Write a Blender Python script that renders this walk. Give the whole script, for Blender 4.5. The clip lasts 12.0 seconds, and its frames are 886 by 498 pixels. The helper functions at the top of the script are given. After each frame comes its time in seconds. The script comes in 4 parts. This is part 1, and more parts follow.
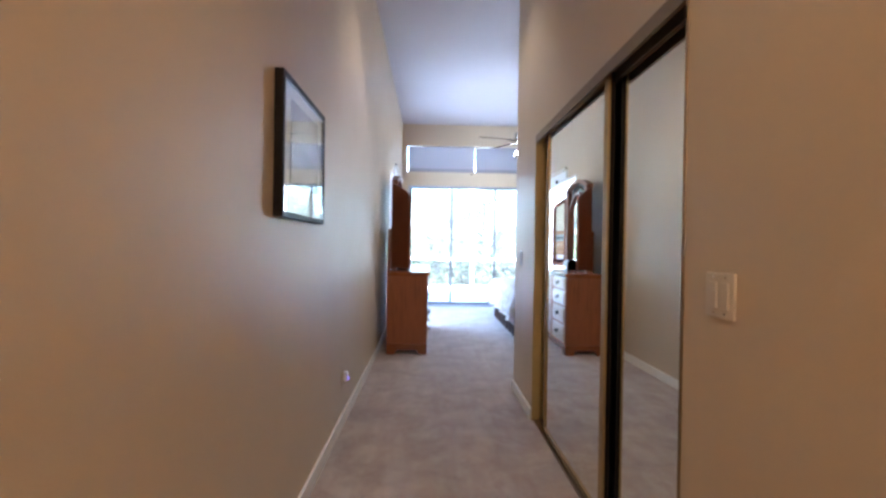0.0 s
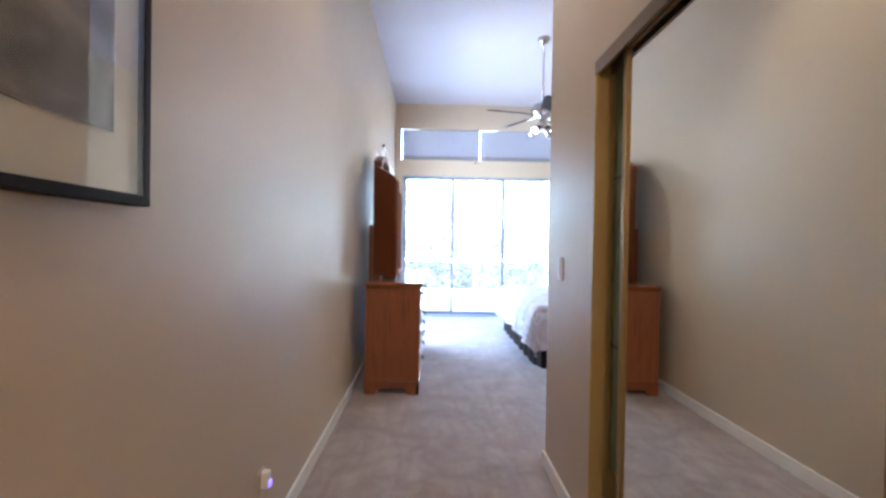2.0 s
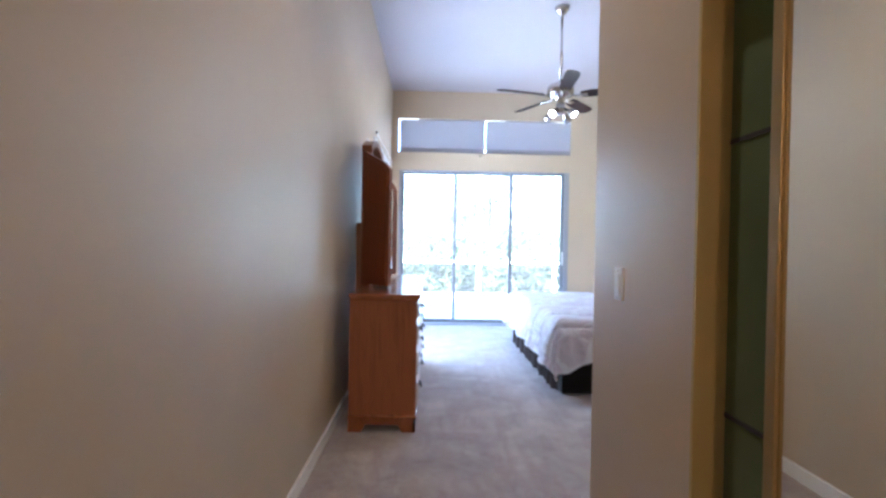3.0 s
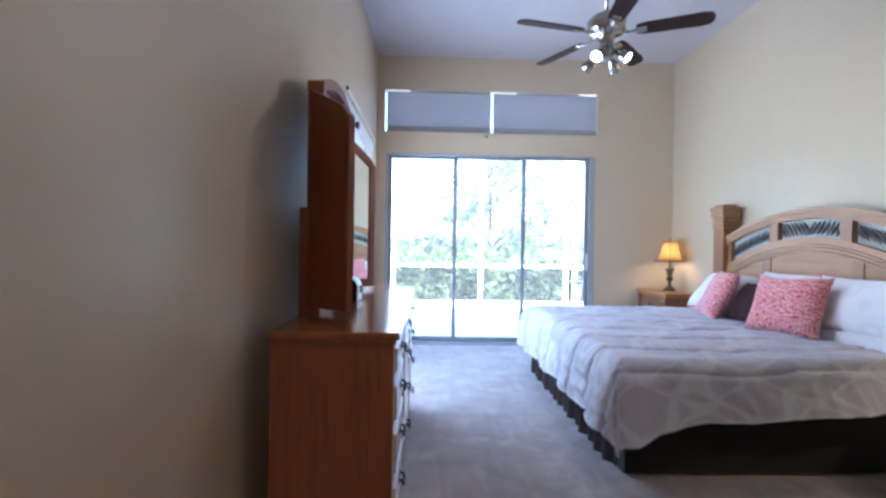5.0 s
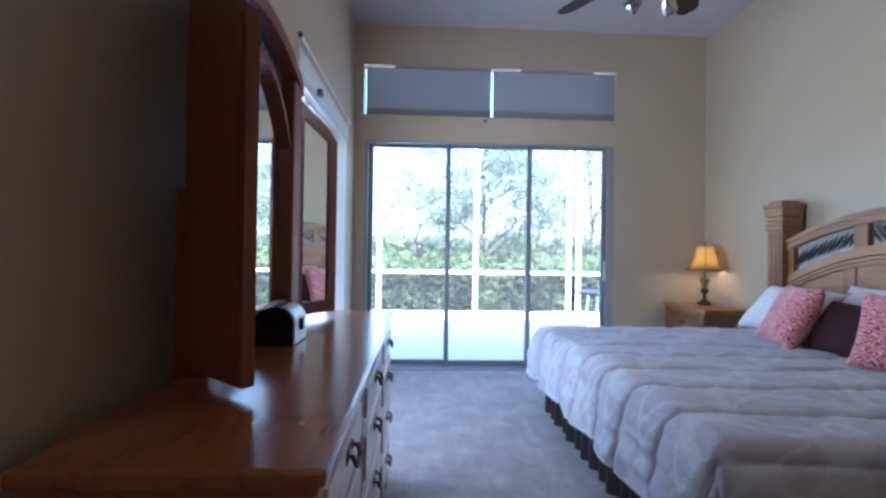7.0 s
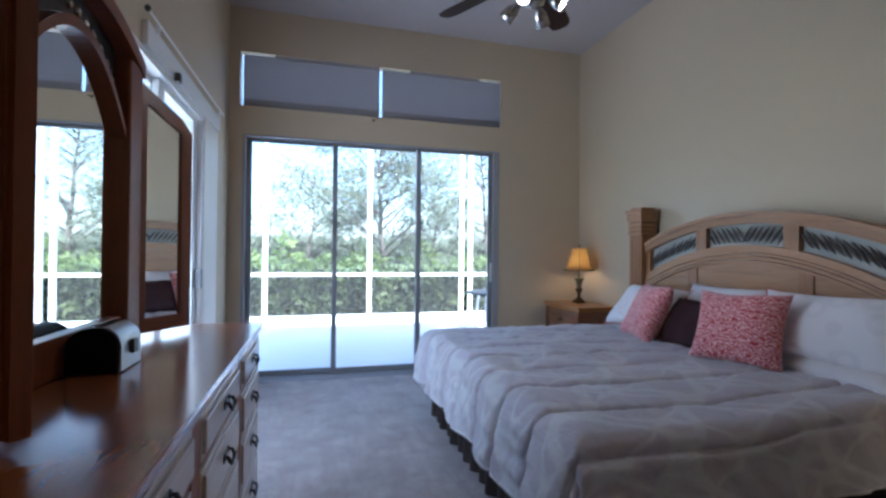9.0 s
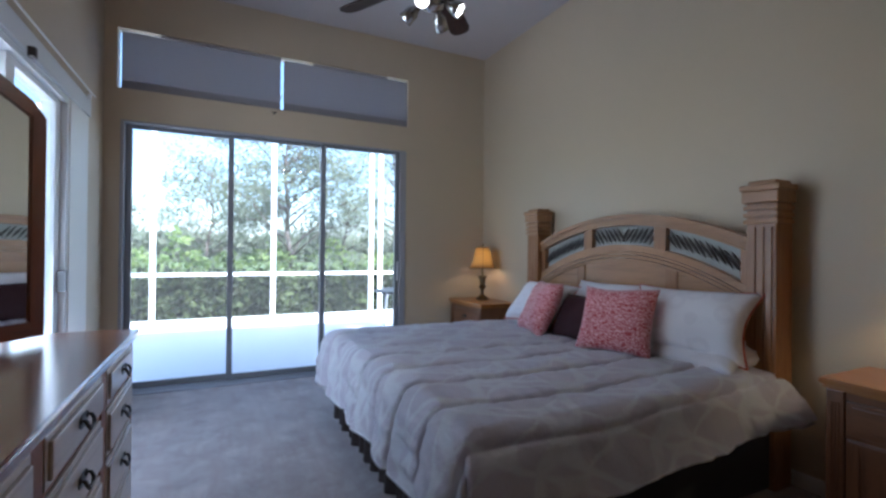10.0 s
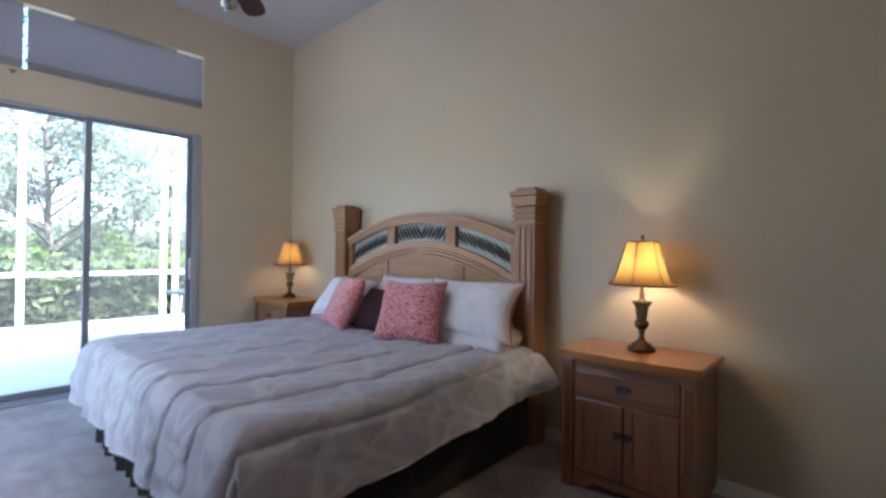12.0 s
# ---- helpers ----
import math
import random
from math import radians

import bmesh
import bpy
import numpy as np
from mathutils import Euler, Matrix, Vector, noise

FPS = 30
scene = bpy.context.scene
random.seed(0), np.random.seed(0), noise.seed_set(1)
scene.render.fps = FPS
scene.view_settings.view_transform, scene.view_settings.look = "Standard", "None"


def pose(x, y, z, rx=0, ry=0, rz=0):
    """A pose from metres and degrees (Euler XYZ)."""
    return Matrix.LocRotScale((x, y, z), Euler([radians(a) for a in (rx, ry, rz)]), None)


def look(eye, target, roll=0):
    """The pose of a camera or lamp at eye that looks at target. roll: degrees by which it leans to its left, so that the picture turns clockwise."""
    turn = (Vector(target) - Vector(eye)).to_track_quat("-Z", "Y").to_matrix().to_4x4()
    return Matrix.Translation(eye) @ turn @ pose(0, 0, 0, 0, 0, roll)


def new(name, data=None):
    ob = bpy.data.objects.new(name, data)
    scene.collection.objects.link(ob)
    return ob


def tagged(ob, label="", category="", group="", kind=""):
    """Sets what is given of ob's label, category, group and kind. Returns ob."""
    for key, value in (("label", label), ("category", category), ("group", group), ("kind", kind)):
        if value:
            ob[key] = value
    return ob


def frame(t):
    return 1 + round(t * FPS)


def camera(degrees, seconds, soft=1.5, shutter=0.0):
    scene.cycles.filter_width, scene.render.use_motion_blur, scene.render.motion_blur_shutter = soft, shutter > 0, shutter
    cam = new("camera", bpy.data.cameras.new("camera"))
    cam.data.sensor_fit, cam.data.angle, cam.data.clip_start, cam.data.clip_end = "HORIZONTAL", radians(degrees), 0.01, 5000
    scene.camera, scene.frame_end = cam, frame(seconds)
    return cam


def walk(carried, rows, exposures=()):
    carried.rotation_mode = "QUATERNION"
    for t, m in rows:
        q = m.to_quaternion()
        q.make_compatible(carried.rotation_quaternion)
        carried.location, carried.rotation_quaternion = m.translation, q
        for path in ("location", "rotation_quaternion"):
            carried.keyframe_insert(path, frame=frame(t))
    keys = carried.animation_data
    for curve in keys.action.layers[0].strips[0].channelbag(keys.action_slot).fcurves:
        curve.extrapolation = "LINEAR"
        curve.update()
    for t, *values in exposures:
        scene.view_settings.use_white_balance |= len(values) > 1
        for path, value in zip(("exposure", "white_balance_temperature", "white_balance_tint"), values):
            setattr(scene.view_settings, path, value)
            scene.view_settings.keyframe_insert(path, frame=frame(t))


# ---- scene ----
cam = camera(88.0, 12.0, soft=2.7)
PATH = [
    (0, (0.309, 2.043, 1.247), (0.368, 4.042, 1.232), 0.9),
    (0.5, (0.342, 2.356, 1.254), (0.402, 4.355, 1.237), 1.0),
    (1, (0.364, 2.695, 1.254), (0.419, 4.694, 1.236), 0.9),
    (1.5, (0.367, 3.043, 1.263), (0.423, 5.042, 1.247), 0.9),
    (2, (0.383, 3.401, 1.274), (0.435, 5.4, 1.253), 0.9),
    (2.5, (0.397, 3.766, 1.276), (0.445, 5.766, 1.254), 1.0),
    (3, (0.387, 4.15, 1.285), (0.437, 6.149, 1.266), 1.0),
    (5, (0.422, 5.553, 1.265), (0.484, 7.552, 1.256), 0.9),
    (5.5, (0.434, 5.855, 1.259), (0.499, 7.853, 1.254), 0.9),
    (6, (0.43, 6.159, 1.269), (0.504, 8.158, 1.271), 0.8),
    (6.5, (0.441, 6.41, 1.279), (0.52, 8.409, 1.286), 0.8),
    (8.5, (0.544, 6.626, 1.305), (0.902, 8.594, 1.322), 0.8),
    (9, (0.58, 6.609, 1.312), (1.11, 8.538, 1.328), 0.6),
    (9.5, (0.62, 6.587, 1.326), (1.33, 8.457, 1.335), 0.6),
    (10, (0.648, 6.572, 1.323), (1.529, 8.367, 1.333), 0.6),
    (10.5, (0.675, 6.535, 1.333), (1.72, 8.24, 1.335), 0.6),
    (11, (0.736, 6.504, 1.32), (1.928, 8.111, 1.326), 0.7),
    (11.5, (0.742, 6.473, 1.321), (2.088, 7.952, 1.323), 0.6),
    (12, (0.76, 6.44, 1.304), (2.241, 7.784, 1.315), 0.8),
]
EXPOSURES = [(0, 4.5, 5010, 10), (1.5, 4.76, 5030, 10), (3, 4.5, 4980, 10), (5, 3.78, 4950, 10), (6.5, 3.06, 4900, 10), (8.5, 2.58, 5100, 10), (9.5, 2.3, 5220, 10), (10.5, 2.26, 5300, 10), (11.5, 2.62, 5370, 10), (12, 2.92, 5390, 10)]
walk(cam, [(t, look(eye, target, roll)) for t, eye, target, roll in PATH], EXPOSURES)

# ---- world, sun, lamps ----
world = bpy.data.worlds.new("sky")
scene.world = world
world.use_nodes = True
wn = world.node_tree
wn.nodes.clear()
sky = wn.nodes.new("ShaderNodeTexSky")
sky.sky_type, sky.sun_disc = "NISHITA", False
sky.sun_elevation, sky.sun_rotation = radians(50), radians(160)
sky.air_density, sky.dust_density = 1.0, 2.0
bg = wn.nodes.new("ShaderNodeBackground")
bg.inputs["Strength"].default_value = 0.105
wo = wn.nodes.new("ShaderNodeOutputWorld")
wn.links.new(sky.outputs[0], bg.inputs[0])
wn.links.new(bg.outputs[0], wo.inputs[0])


def lamp(name, kind, energy, colour, m, **settings):
    data = bpy.data.lights.new(name, kind)
    data.energy, data.color = energy, colour
    if "radius" in settings:
        data.shadow_soft_size = settings["radius"]
    if "angle" in settings:
        data.angle = settings["angle"]
    if "cone" in settings:
        data.spot_size, data.spot_blend = settings["cone"], 0.6
    ob = new(name, data)
    ob.matrix_world = m
    return ob


SUN_WAY = Vector((math.sin(radians(160)) * math.cos(radians(50)), math.cos(radians(160)) * math.cos(radians(50)), math.sin(radians(50))))
lamp("sun", "SUN", 3.1, (1, 0.95, 0.87), look(SUN_WAY * 30, (0, 0, 0)), angle=radians(0.5))

# skylight entering by the sliding door beside the dresser
sidelight = lamp("side_door_skylight", "AREA", 4.6, (0.86, 0.93, 1.0), look((-0.31, 9.6, 1.2), (3, 9.6, 1.0)))
sidelight.data.shape, sidelight.data.size, sidelight.data.size_y = "RECTANGLE", 1.55, 2.1
HALL_W, FILL_CAN_W, FAN_W, LAMP_W = 2.4, 2.0, 1.55, 1.1      # watts of hall light, each added fill downlight, each fan spot, each bedside bulb

# ---- materials ----


class Graph:
    """A material with a Principled shader and a few short cuts."""

    def __init__(self, name, colour=(0.5, 0.5, 0.5), rough=0.6, metal=0.0):
        self.mat = bpy.data.materials.new(name)
        self.mat.use_nodes = True
        self.tree = self.mat.node_tree
        self.shader = self.tree.nodes["Principled BSDF"]
        self.set("Base Color", (*colour, 1))
        self.set("Roughness", rough)
        self.set("Metallic", metal)

    def set(self, key, value):
        self.shader.inputs[key].default_value = value

    def node(self, kind, **inputs):
        n = self.tree.nodes.new(kind)
        for k, v in inputs.items():
            n.inputs[k.replace("_", " ")].default_value = v
        return n

    def link(self, a, b):
        self.tree.links.new(a, b)

    def coords(self, kind="Object", scale=(1, 1, 1)):
        c = self.node("ShaderNodeTexCoord")
        m = self.node("ShaderNodeMapping")
        m.inputs["Scale"].default_value = scale
        self.link(c.outputs[kind], m.inputs["Vector"])
        return m.outputs["Vector"]

    def noise(self, scale, detail=4.0, rough=0.6, vector=None, distortion=0.0):
        n = self.node("ShaderNodeTexNoise", Scale=scale, Detail=detail, Roughness=rough, Distortion=distortion)
        self.link(vector or self.coords(), n.inputs["Vector"])
        return n.outputs["Fac"]

    def ramp(self, fac, stops):
        r = self.node("ShaderNodeValToRGB")
        while len(r.color_ramp.elements) < len(stops):
            r.color_ramp.elements.new(0.5)
        for e, (p, c) in zip(r.color_ramp.elements, stops):
            e.position = p
            e.color = (*c, 1) if len(c) == 3 else c
        self.link(fac, r.inputs["Fac"])
        return r.outputs["Color"]

    def mix(self, fac, a, b, blend="MIX"):
        m = self.node("ShaderNodeMix")
        m.data_type, m.blend_type = "RGBA", blend
        for v, s in ((fac, m.inputs[0]), (a, m.inputs[6]), (b, m.inputs[7])):
            if hasattr(v, "is_linked"):
                self.link(v, s)
            else:
                s.default_value = v if isinstance(v, (int, float)) else (*v, 1)
        return m.outputs[2]

    def maths(self, op, a, b=0.0):
        m = self.node("ShaderNodeMath")
        m.operation = op
        for v, s in ((a, m.inputs[0]), (b, m.inputs[1])):
            if hasattr(v, "is_linked"):
                self.link(v, s)
            else:
                s.default_value = v
        return m.outputs[0]

    def colour(self, out):
        self.link(out, self.shader.inputs["Base Color"])

    def rough(self, fac, lo, hi):
        r = self.node("ShaderNodeMapRange")
        self.link(fac, r.inputs["Value"])
        r.inputs["To Min"].default_value, r.inputs["To Max"].default_value = lo, hi
        self.link(r.outputs[0], self.shader.inputs["Roughness"])

    def bump(self, height, strength=0.3, distance=0.002):
        b = self.node("ShaderNodeBump", Strength=strength, Distance=distance)
        self.link(height, b.inputs["Height"])
        self.link(b.outputs[0], self.shader.inputs["Normal"])


def paint(name, colour, texture=0.25, rough=0.55):
    g = Graph(name, colour, rough)
    dark = tuple(c * 0.93 for c in colour)
    g.colour(g.mix(g.noise(1.3, 5), colour, dark))
    g.bump(g.noise(160, 3), texture, 0.0015)
    g.rough(g.noise(3.0), rough - 0.08, rough + 0.08)
    return g.mat


def wood(name, light, dark, axis="z", rough=0.35, coat=0.15):
    g = Graph(name, light, rough)
    long, cross = 1.2, 16
    scale = {"x": (long, cross, cross), "y": (cross, long, cross), "z": (cross, cross, long)}[axis]
    v = g.coords("Object", scale)
    info = g.node("ShaderNodeObjectInfo")
    grain = g.noise(1.6, 6, 0.65, v, 0.8)
    fine = g.noise(9, 3, 0.7, v)
    base = g.ramp(grain, [(0.3, dark), (0.52, light), (0.75, tuple(0.8 * a + 0.2 * b for a, b in zip(light, dark)))])
    base = g.mix(g.maths("MULTIPLY", fine, 0.35), base, dark)
    base = g.mix(g.maths("MULTIPLY", info.outputs["Random"], 0.25), base, tuple(c * 0.75 for c in light))
    g.colour(base)
    g.rough(fine, rough - 0.08, rough + 0.12)
    g.bump(fine, 0.05, 0.0004)
    g.set("Coat Weight", coat)
    g.set("Coat Roughness", 0.16)
    return g.mat


def cloth(name, colour, second, scale=500, rough=0.9, sheen=0.3):
    g = Graph(name, colour, rough)
    g.colour(g.mix(g.noise(6, 5), colour, second))
    g.bump(g.noise(scale, 2), 0.3, 0.001)
    g.set("Sheen Weight", sheen)
    g.set("Specular IOR Level", 0.15)
    return g.mat


def metal(name, colour, rough, amount=1.0):
    g = Graph(name, colour, rough, amount)
    g.rough(g.noise(25), max(rough - 0.06, 0.02), rough + 0.1)
    return g.mat


def glow(name, colour, strength):
    g = Graph(name, (0.9, 0.9, 0.9), 0.4)
    g.set("Emission Color", (*colour, 1))
    g.set("Emission Strength", strength)
    return g.mat


WALL = paint("wall_paint", (0.535, 0.438, 0.31), 0.35, 0.42)
CEILING = paint("ceiling_paint", (0.53, 0.49, 0.49), 0.5, 0.75)
TRIM = paint("trim_paint", (0.80, 0.78, 0.74), 0.05, 0.4)
VINYL = paint("white_vinyl", (0.78, 0.79, 0.80), 0.03, 0.45)
PLATE = paint("switch_plastic", (0.58, 0.51, 0.41), 0.0, 0.35)


def carpet_material():
    g = Graph("carpet_pile", (0.4, 0.36, 0.34), 0.95)
    v = g.coords()
    tuft = g.noise(240, 2, 0.6, v)
    tread = g.noise(3.6, 5, 0.7, v, 0.3)
    spot = g.noise(34, 3, 0.6, v)
    base = g.ramp(tread, [(0.34, (0.22, 0.168, 0.15)), (0.66, (0.50, 0.43, 0.40))])
    streak = g.ramp(g.noise(1.0, 4, 0.65, g.coords("Object", (11, 1.7, 1)), 0.4), [(0.42, (0, 0, 0)), (0.66, (1, 1, 1))])
    base = g.mix(g.maths("MULTIPLY", streak, 0.65), base, (0.27, 0.175, 0.15))
    base = g.mix(g.maths("MULTIPLY", tuft, 0.5), base, (0.17, 0.14, 0.13))
    base = g.mix(g.maths("MULTIPLY", spot, 0.22), base, (0.55, 0.5, 0.47))
    g.colour(base)
    g.bump(g.maths("ADD", tuft, g.maths("MULTIPLY", spot, 1.5)), 0.7, 0.006)
    g.set("Sheen Weight", 0.35)
    return g.mat


CARPET = carpet_material()
OAK_Z = wood("oak_upright", (0.27, 0.085, 0.027), (0.16, 0.047, 0.015), "z", 0.5, 0.0)
OAK_Y = wood("oak_along", (0.27, 0.085, 0.027), (0.17, 0.05, 0.016), "y", 0.2, 0.6)
RED_OAK_Z = wood("dark_red_oak_upright", (0.205, 0.058, 0.018), (0.115, 0.031, 0.01), "z")
RED_OAK_Y = wood("dark_red_oak_along", (0.205, 0.058, 0.018), (0.12, 0.033, 0.011), "y", 0.3, 0.3)
# upright pine is darker than along: shadow on the bed posts put in
PINE_SHADED_Z = wood("washed_pine_shaded_upright", (0.35, 0.158, 0.058), (0.18, 0.072, 0.024), "z", 0.4, 0.2)
PINE_Y = wood("washed_pine_along", (0.42, 0.213, 0.088), (0.22, 0.095, 0.036), "y", 0.4, 0.2)
# pale wash of the drawer fronts, with window glare put into the colour
WASHED_GLARE = wood("whitewashed_pine_glare", (0.58, 0.47, 0.38), (0.40, 0.29, 0.21), "y", 0.3, 0.4)
HONEY_Y = wood("honey_pine_along", (0.42, 0.165, 0.038), (0.26, 0.088, 0.02), "y", 0.3, 0.3)
# nightstand pine browned in colour, as if turned away from the daylight
NIGHT_Z = wood("shaded_pine_upright", (0.25, 0.104, 0.046), (0.125, 0.05, 0.022), "z", 0.32, 0.6)
NIGHT_Y = wood("shaded_pine_along", (0.25, 0.104, 0.046), (0.125, 0.05, 0.022), "y", 0.32, 0.6)
CHERRY = wood("dark_blade", (0.04, 0.016, 0.011), (0.016, 0.007, 0.006), "x", 0.6, 0.0)
CHERRY.node_tree.nodes["Principled BSDF"].inputs["Specular IOR Level"].default_value = 0.2
BLACK = paint("black_lacquer", (0.011, 0.009, 0.008), 0.0, 0.48)
BLACK.node_tree.nodes["Principled BSDF"].inputs["Specular IOR Level"].default_value = 0.08
IRON = metal("dark_iron", (0.09, 0.08, 0.075), 0.4)
CHROME = metal("polished_nickel", (0.5, 0.475, 0.45), 0.16)
BRASS = metal("gold_anodised", (0.48, 0.37, 0.16), 0.45, 0.3)
DULL_GOLD = metal("dull_gold_frame", (0.30, 0.21, 0.085), 0.4, 0.5)
# dull gold darkened for the shadow on the near closet stile
SHADED_GOLD = metal("shaded_gold_edge", (0.11, 0.08, 0.05), 0.45, 0.6)
BRONZE = metal("bronze_track", (0.26, 0.19, 0.12), 0.4)
ALU = paint("grey_aluminium", (0.2, 0.205, 0.22), 0.02, 0.4)
PALE_ALU = paint("pale_grey_aluminium", (0.34, 0.34, 0.36), 0.02, 0.4)
WHITE_ALU = paint("white_aluminium", (0.82, 0.82, 0.82), 0.02, 0.4)
PEWTER = metal("antique_bronze", (0.12, 0.085, 0.05), 0.38)
VERDIGRIS = paint("aged_lamp_body", (0.16, 0.12, 0.055), 0.1, 0.35)


def mirror_material():
    g = Graph("mirror_silver", (0.90, 0.92, 0.90), 0.015, 1.0)
    return g.mat


def pane_material(name="window_glass", face=0.004, slope=0.45):
    """Clear window glass: mostly clear, a little gloss at a slant."""
    m = bpy.data.materials.new(name)
    m.use_nodes = True
    t = m.node_tree
    t.nodes.remove(t.nodes["Principled BSDF"])
    clear, gloss, mixer, slant, power, scale = (t.nodes.new(k) for k in ("ShaderNodeBsdfTransparent", "ShaderNodeBsdfGlossy", "ShaderNodeMixShader", "ShaderNodeLayerWeight", "ShaderNodeMath", "ShaderNodeMath"))
    clear.inputs[0].default_value = (0.97, 0.985, 0.98, 1)
    gloss.inputs["Roughness"].default_value = 0.01
    slant.inputs["Blend"].default_value = 0.5
    power.operation, scale.operation = "POWER", "MULTIPLY_ADD"
    power.inputs[1].default_value = 4.0
    scale.inputs[1].default_value, scale.inputs[2].default_value = slope, face
    t.links.new(slant.outputs["Facing"], power.inputs[0])
    t.links.new(power.outputs[0], scale.inputs[0])
    t.links.new(scale.outputs[0], mixer.inputs[0])
    t.links.new(clear.outputs[0], mixer.inputs[1])
    t.links.new(gloss.outputs[0], mixer.inputs[2])
    t.links.new(mixer.outputs[0], t.nodes["Material Output"].inputs[0])
    return m


MIRROR = mirror_material()
GLASS = pane_material()


def shade_material(name, colour, through_colour, amount):
    """Cloth that lets some light through."""
    g = Graph(name, colour, 0.85)
    tr = g.node("ShaderNodeBsdfTranslucent")
    tr.inputs["Color"].default_value = (*through_colour, 1)
    mx = g.node("ShaderNodeMixShader")
    mx.inputs[0].default_value = amount
    g.link(g.shader.outputs[0], mx.inputs[1])
    g.link(tr.outputs[0], mx.inputs[2])
    g.link(mx.outputs[0], g.tree.nodes["Material Output"].inputs[0])
    g.bump(g.noise(300, 2), 0.2, 0.001)
    return g.mat


LAMP_SHADE = shade_material("amber_lampshade", (0.3, 0.15, 0.05), (0.85, 0.5, 0.13), 0.12)
BLIND = shade_material("grey_cellular_shade", (0.34, 0.315, 0.325), (0.4, 0.39, 0.42), 0.03)
SHADOWED_RAIL = paint("shadowed_grey_rail", (0.25, 0.23, 0.24), 0.05, 0.5)


def comforter_material():
    g = Graph("trellis_comforter", (0.6, 0.57, 0.58), 0.85)
    uv = g.node("ShaderNodeTexCoord").outputs["UV"]
    sep = g.node("ShaderNodeSeparateXYZ")
    g.link(uv, sep.inputs[0])
    k = 2 * math.pi / 0.62
    drift = g.maths("MULTIPLY", g.maths("SUBTRACT", g.noise(2.2, 2), 0.5), 1.6)
    u = g.maths("ADD", g.maths("MULTIPLY", sep.outputs[0], k), drift)
    v = g.maths("ADD", g.maths("MULTIPLY", sep.outputs[1], k), drift)

    def bars(a, b, width):
        """Soft pale bars where cos a + cos b crosses nought, in radians of half-width."""
        f = g.maths("ABSOLUTE", g.maths("ADD", g.maths("COSINE", a), g.maths("COSINE", b)))
        return g.maths("SUBTRACT", 1.0, g.maths("MINIMUM", g.maths("DIVIDE", f, width), 1.0))

    ogee = g.maths("ADD", u, g.maths("MULTIPLY", g.maths("SINE", g.maths("MULTIPLY", v, 2.0)), 0.45))
    line = bars(ogee, v, 0.42)
    line2 = bars(g.maths("ADD", u, 3.14), g.maths("MULTIPLY", v, 2.0), 0.3)
    both = g.ramp(g.maths("MAXIMUM", line, g.maths("MULTIPLY", line2, 0.8)), [(0.05, (0, 0, 0)), (0.55, (1, 1, 1))])
    soft = g.noise(4, 4)
    base = g.mix(soft, (0.81, 0.745, 0.795), (0.865, 0.805, 0.855))
    g.colour(g.mix(both, base, (0.98, 0.96, 0.98)))
    g.rough(g.noise(30, 3), 0.42, 0.58)
    g.set("Specular IOR Level", 0.75)
    wr = g.maths("ADD", g.noise(16, 4, 0.6), g.maths("MULTIPLY", g.noise(1.0, 4, 0.65, g.coords("Object", (46, 20, 30)), 0.6), 0.6))
    g.bump(g.maths("ADD", wr, g.maths("MULTIPLY", g.noise(500, 2), 0.15)), 0.85, 0.012)
    g.set("Sheen Weight", 0.6)
    g.set("Sheen Roughness", 0.4)
    return g.mat


COMFORTER = comforter_material()


def coral_material():
    g = Graph("coral_print", (0.6, 0.2, 0.2), 0.9)
    v = g.coords("Object", (1, 1, 1))
    w = g.node("ShaderNodeTexWave", Scale=17.0, Distortion=14.0, Detail=2.0)
    w.inputs["Detail Scale"].default_value = 1.6
    w.bands_direction = "Z"
    g.link(v, w.inputs["Vector"])
    g.colour(g.ramp(w.outputs["Fac"], [(0.40, (0.42, 0.04, 0.048)), (0.66, (0.76, 0.42, 0.42))]))
    g.bump(g.noise(400, 2), 0.3, 0.001)
    g.set("Sheen Weight", 0.4)
    return g.mat


CORAL = coral_material()
PLUM = cloth("plum_satin", (0.045, 0.017, 0.02), (0.035, 0.013, 0.016), 300, 0.6, 0.03)
LINEN = cloth("white_pillowcase", (0.74, 0.71, 0.72), (0.68, 0.64, 0.65))


def sham_material():
    """White cotton with a faint lilac print of rings."""
    g = Graph("printed_sham", (0.76, 0.72, 0.73), 0.9)
    v = g.coords()
    w = g.node("ShaderNodeTexVoronoi", Scale=7.0)
    g.link(v, w.inputs["Vector"])
    ring = g.maths("LESS_THAN", g.maths("ABSOLUTE", g.maths("SUBTRACT", w.outputs["Distance"], 0.4)), 0.09)
    g.colour(g.mix(g.maths("MULTIPLY", ring, 0.22), (0.78, 0.74, 0.75), (0.58, 0.52, 0.55)))
    g.bump(g.noise(14, 4), 0.4, 0.01)
    g.set("Sheen Weight", 0.2)
    return g.mat


SHAM = sham_material()
PIPING = cloth("brick_red_piping", (0.42, 0.10, 0.06), (0.36, 0.08, 0.05))
RUFFLE = cloth("brown_bed_skirt", (0.075, 0.05, 0.042), (0.04, 0.027, 0.024))
DARK_BASE = cloth("black_bed_base", (0.016, 0.012, 0.011), (0.01, 0.008, 0.008))
GREEN = cloth("dark_green_cloth", (0.075, 0.105, 0.022), (0.05, 0.075, 0.018))
MAT_BOARD = paint("picture_mount", (0.76, 0.70, 0.61), 0.05, 0.8)


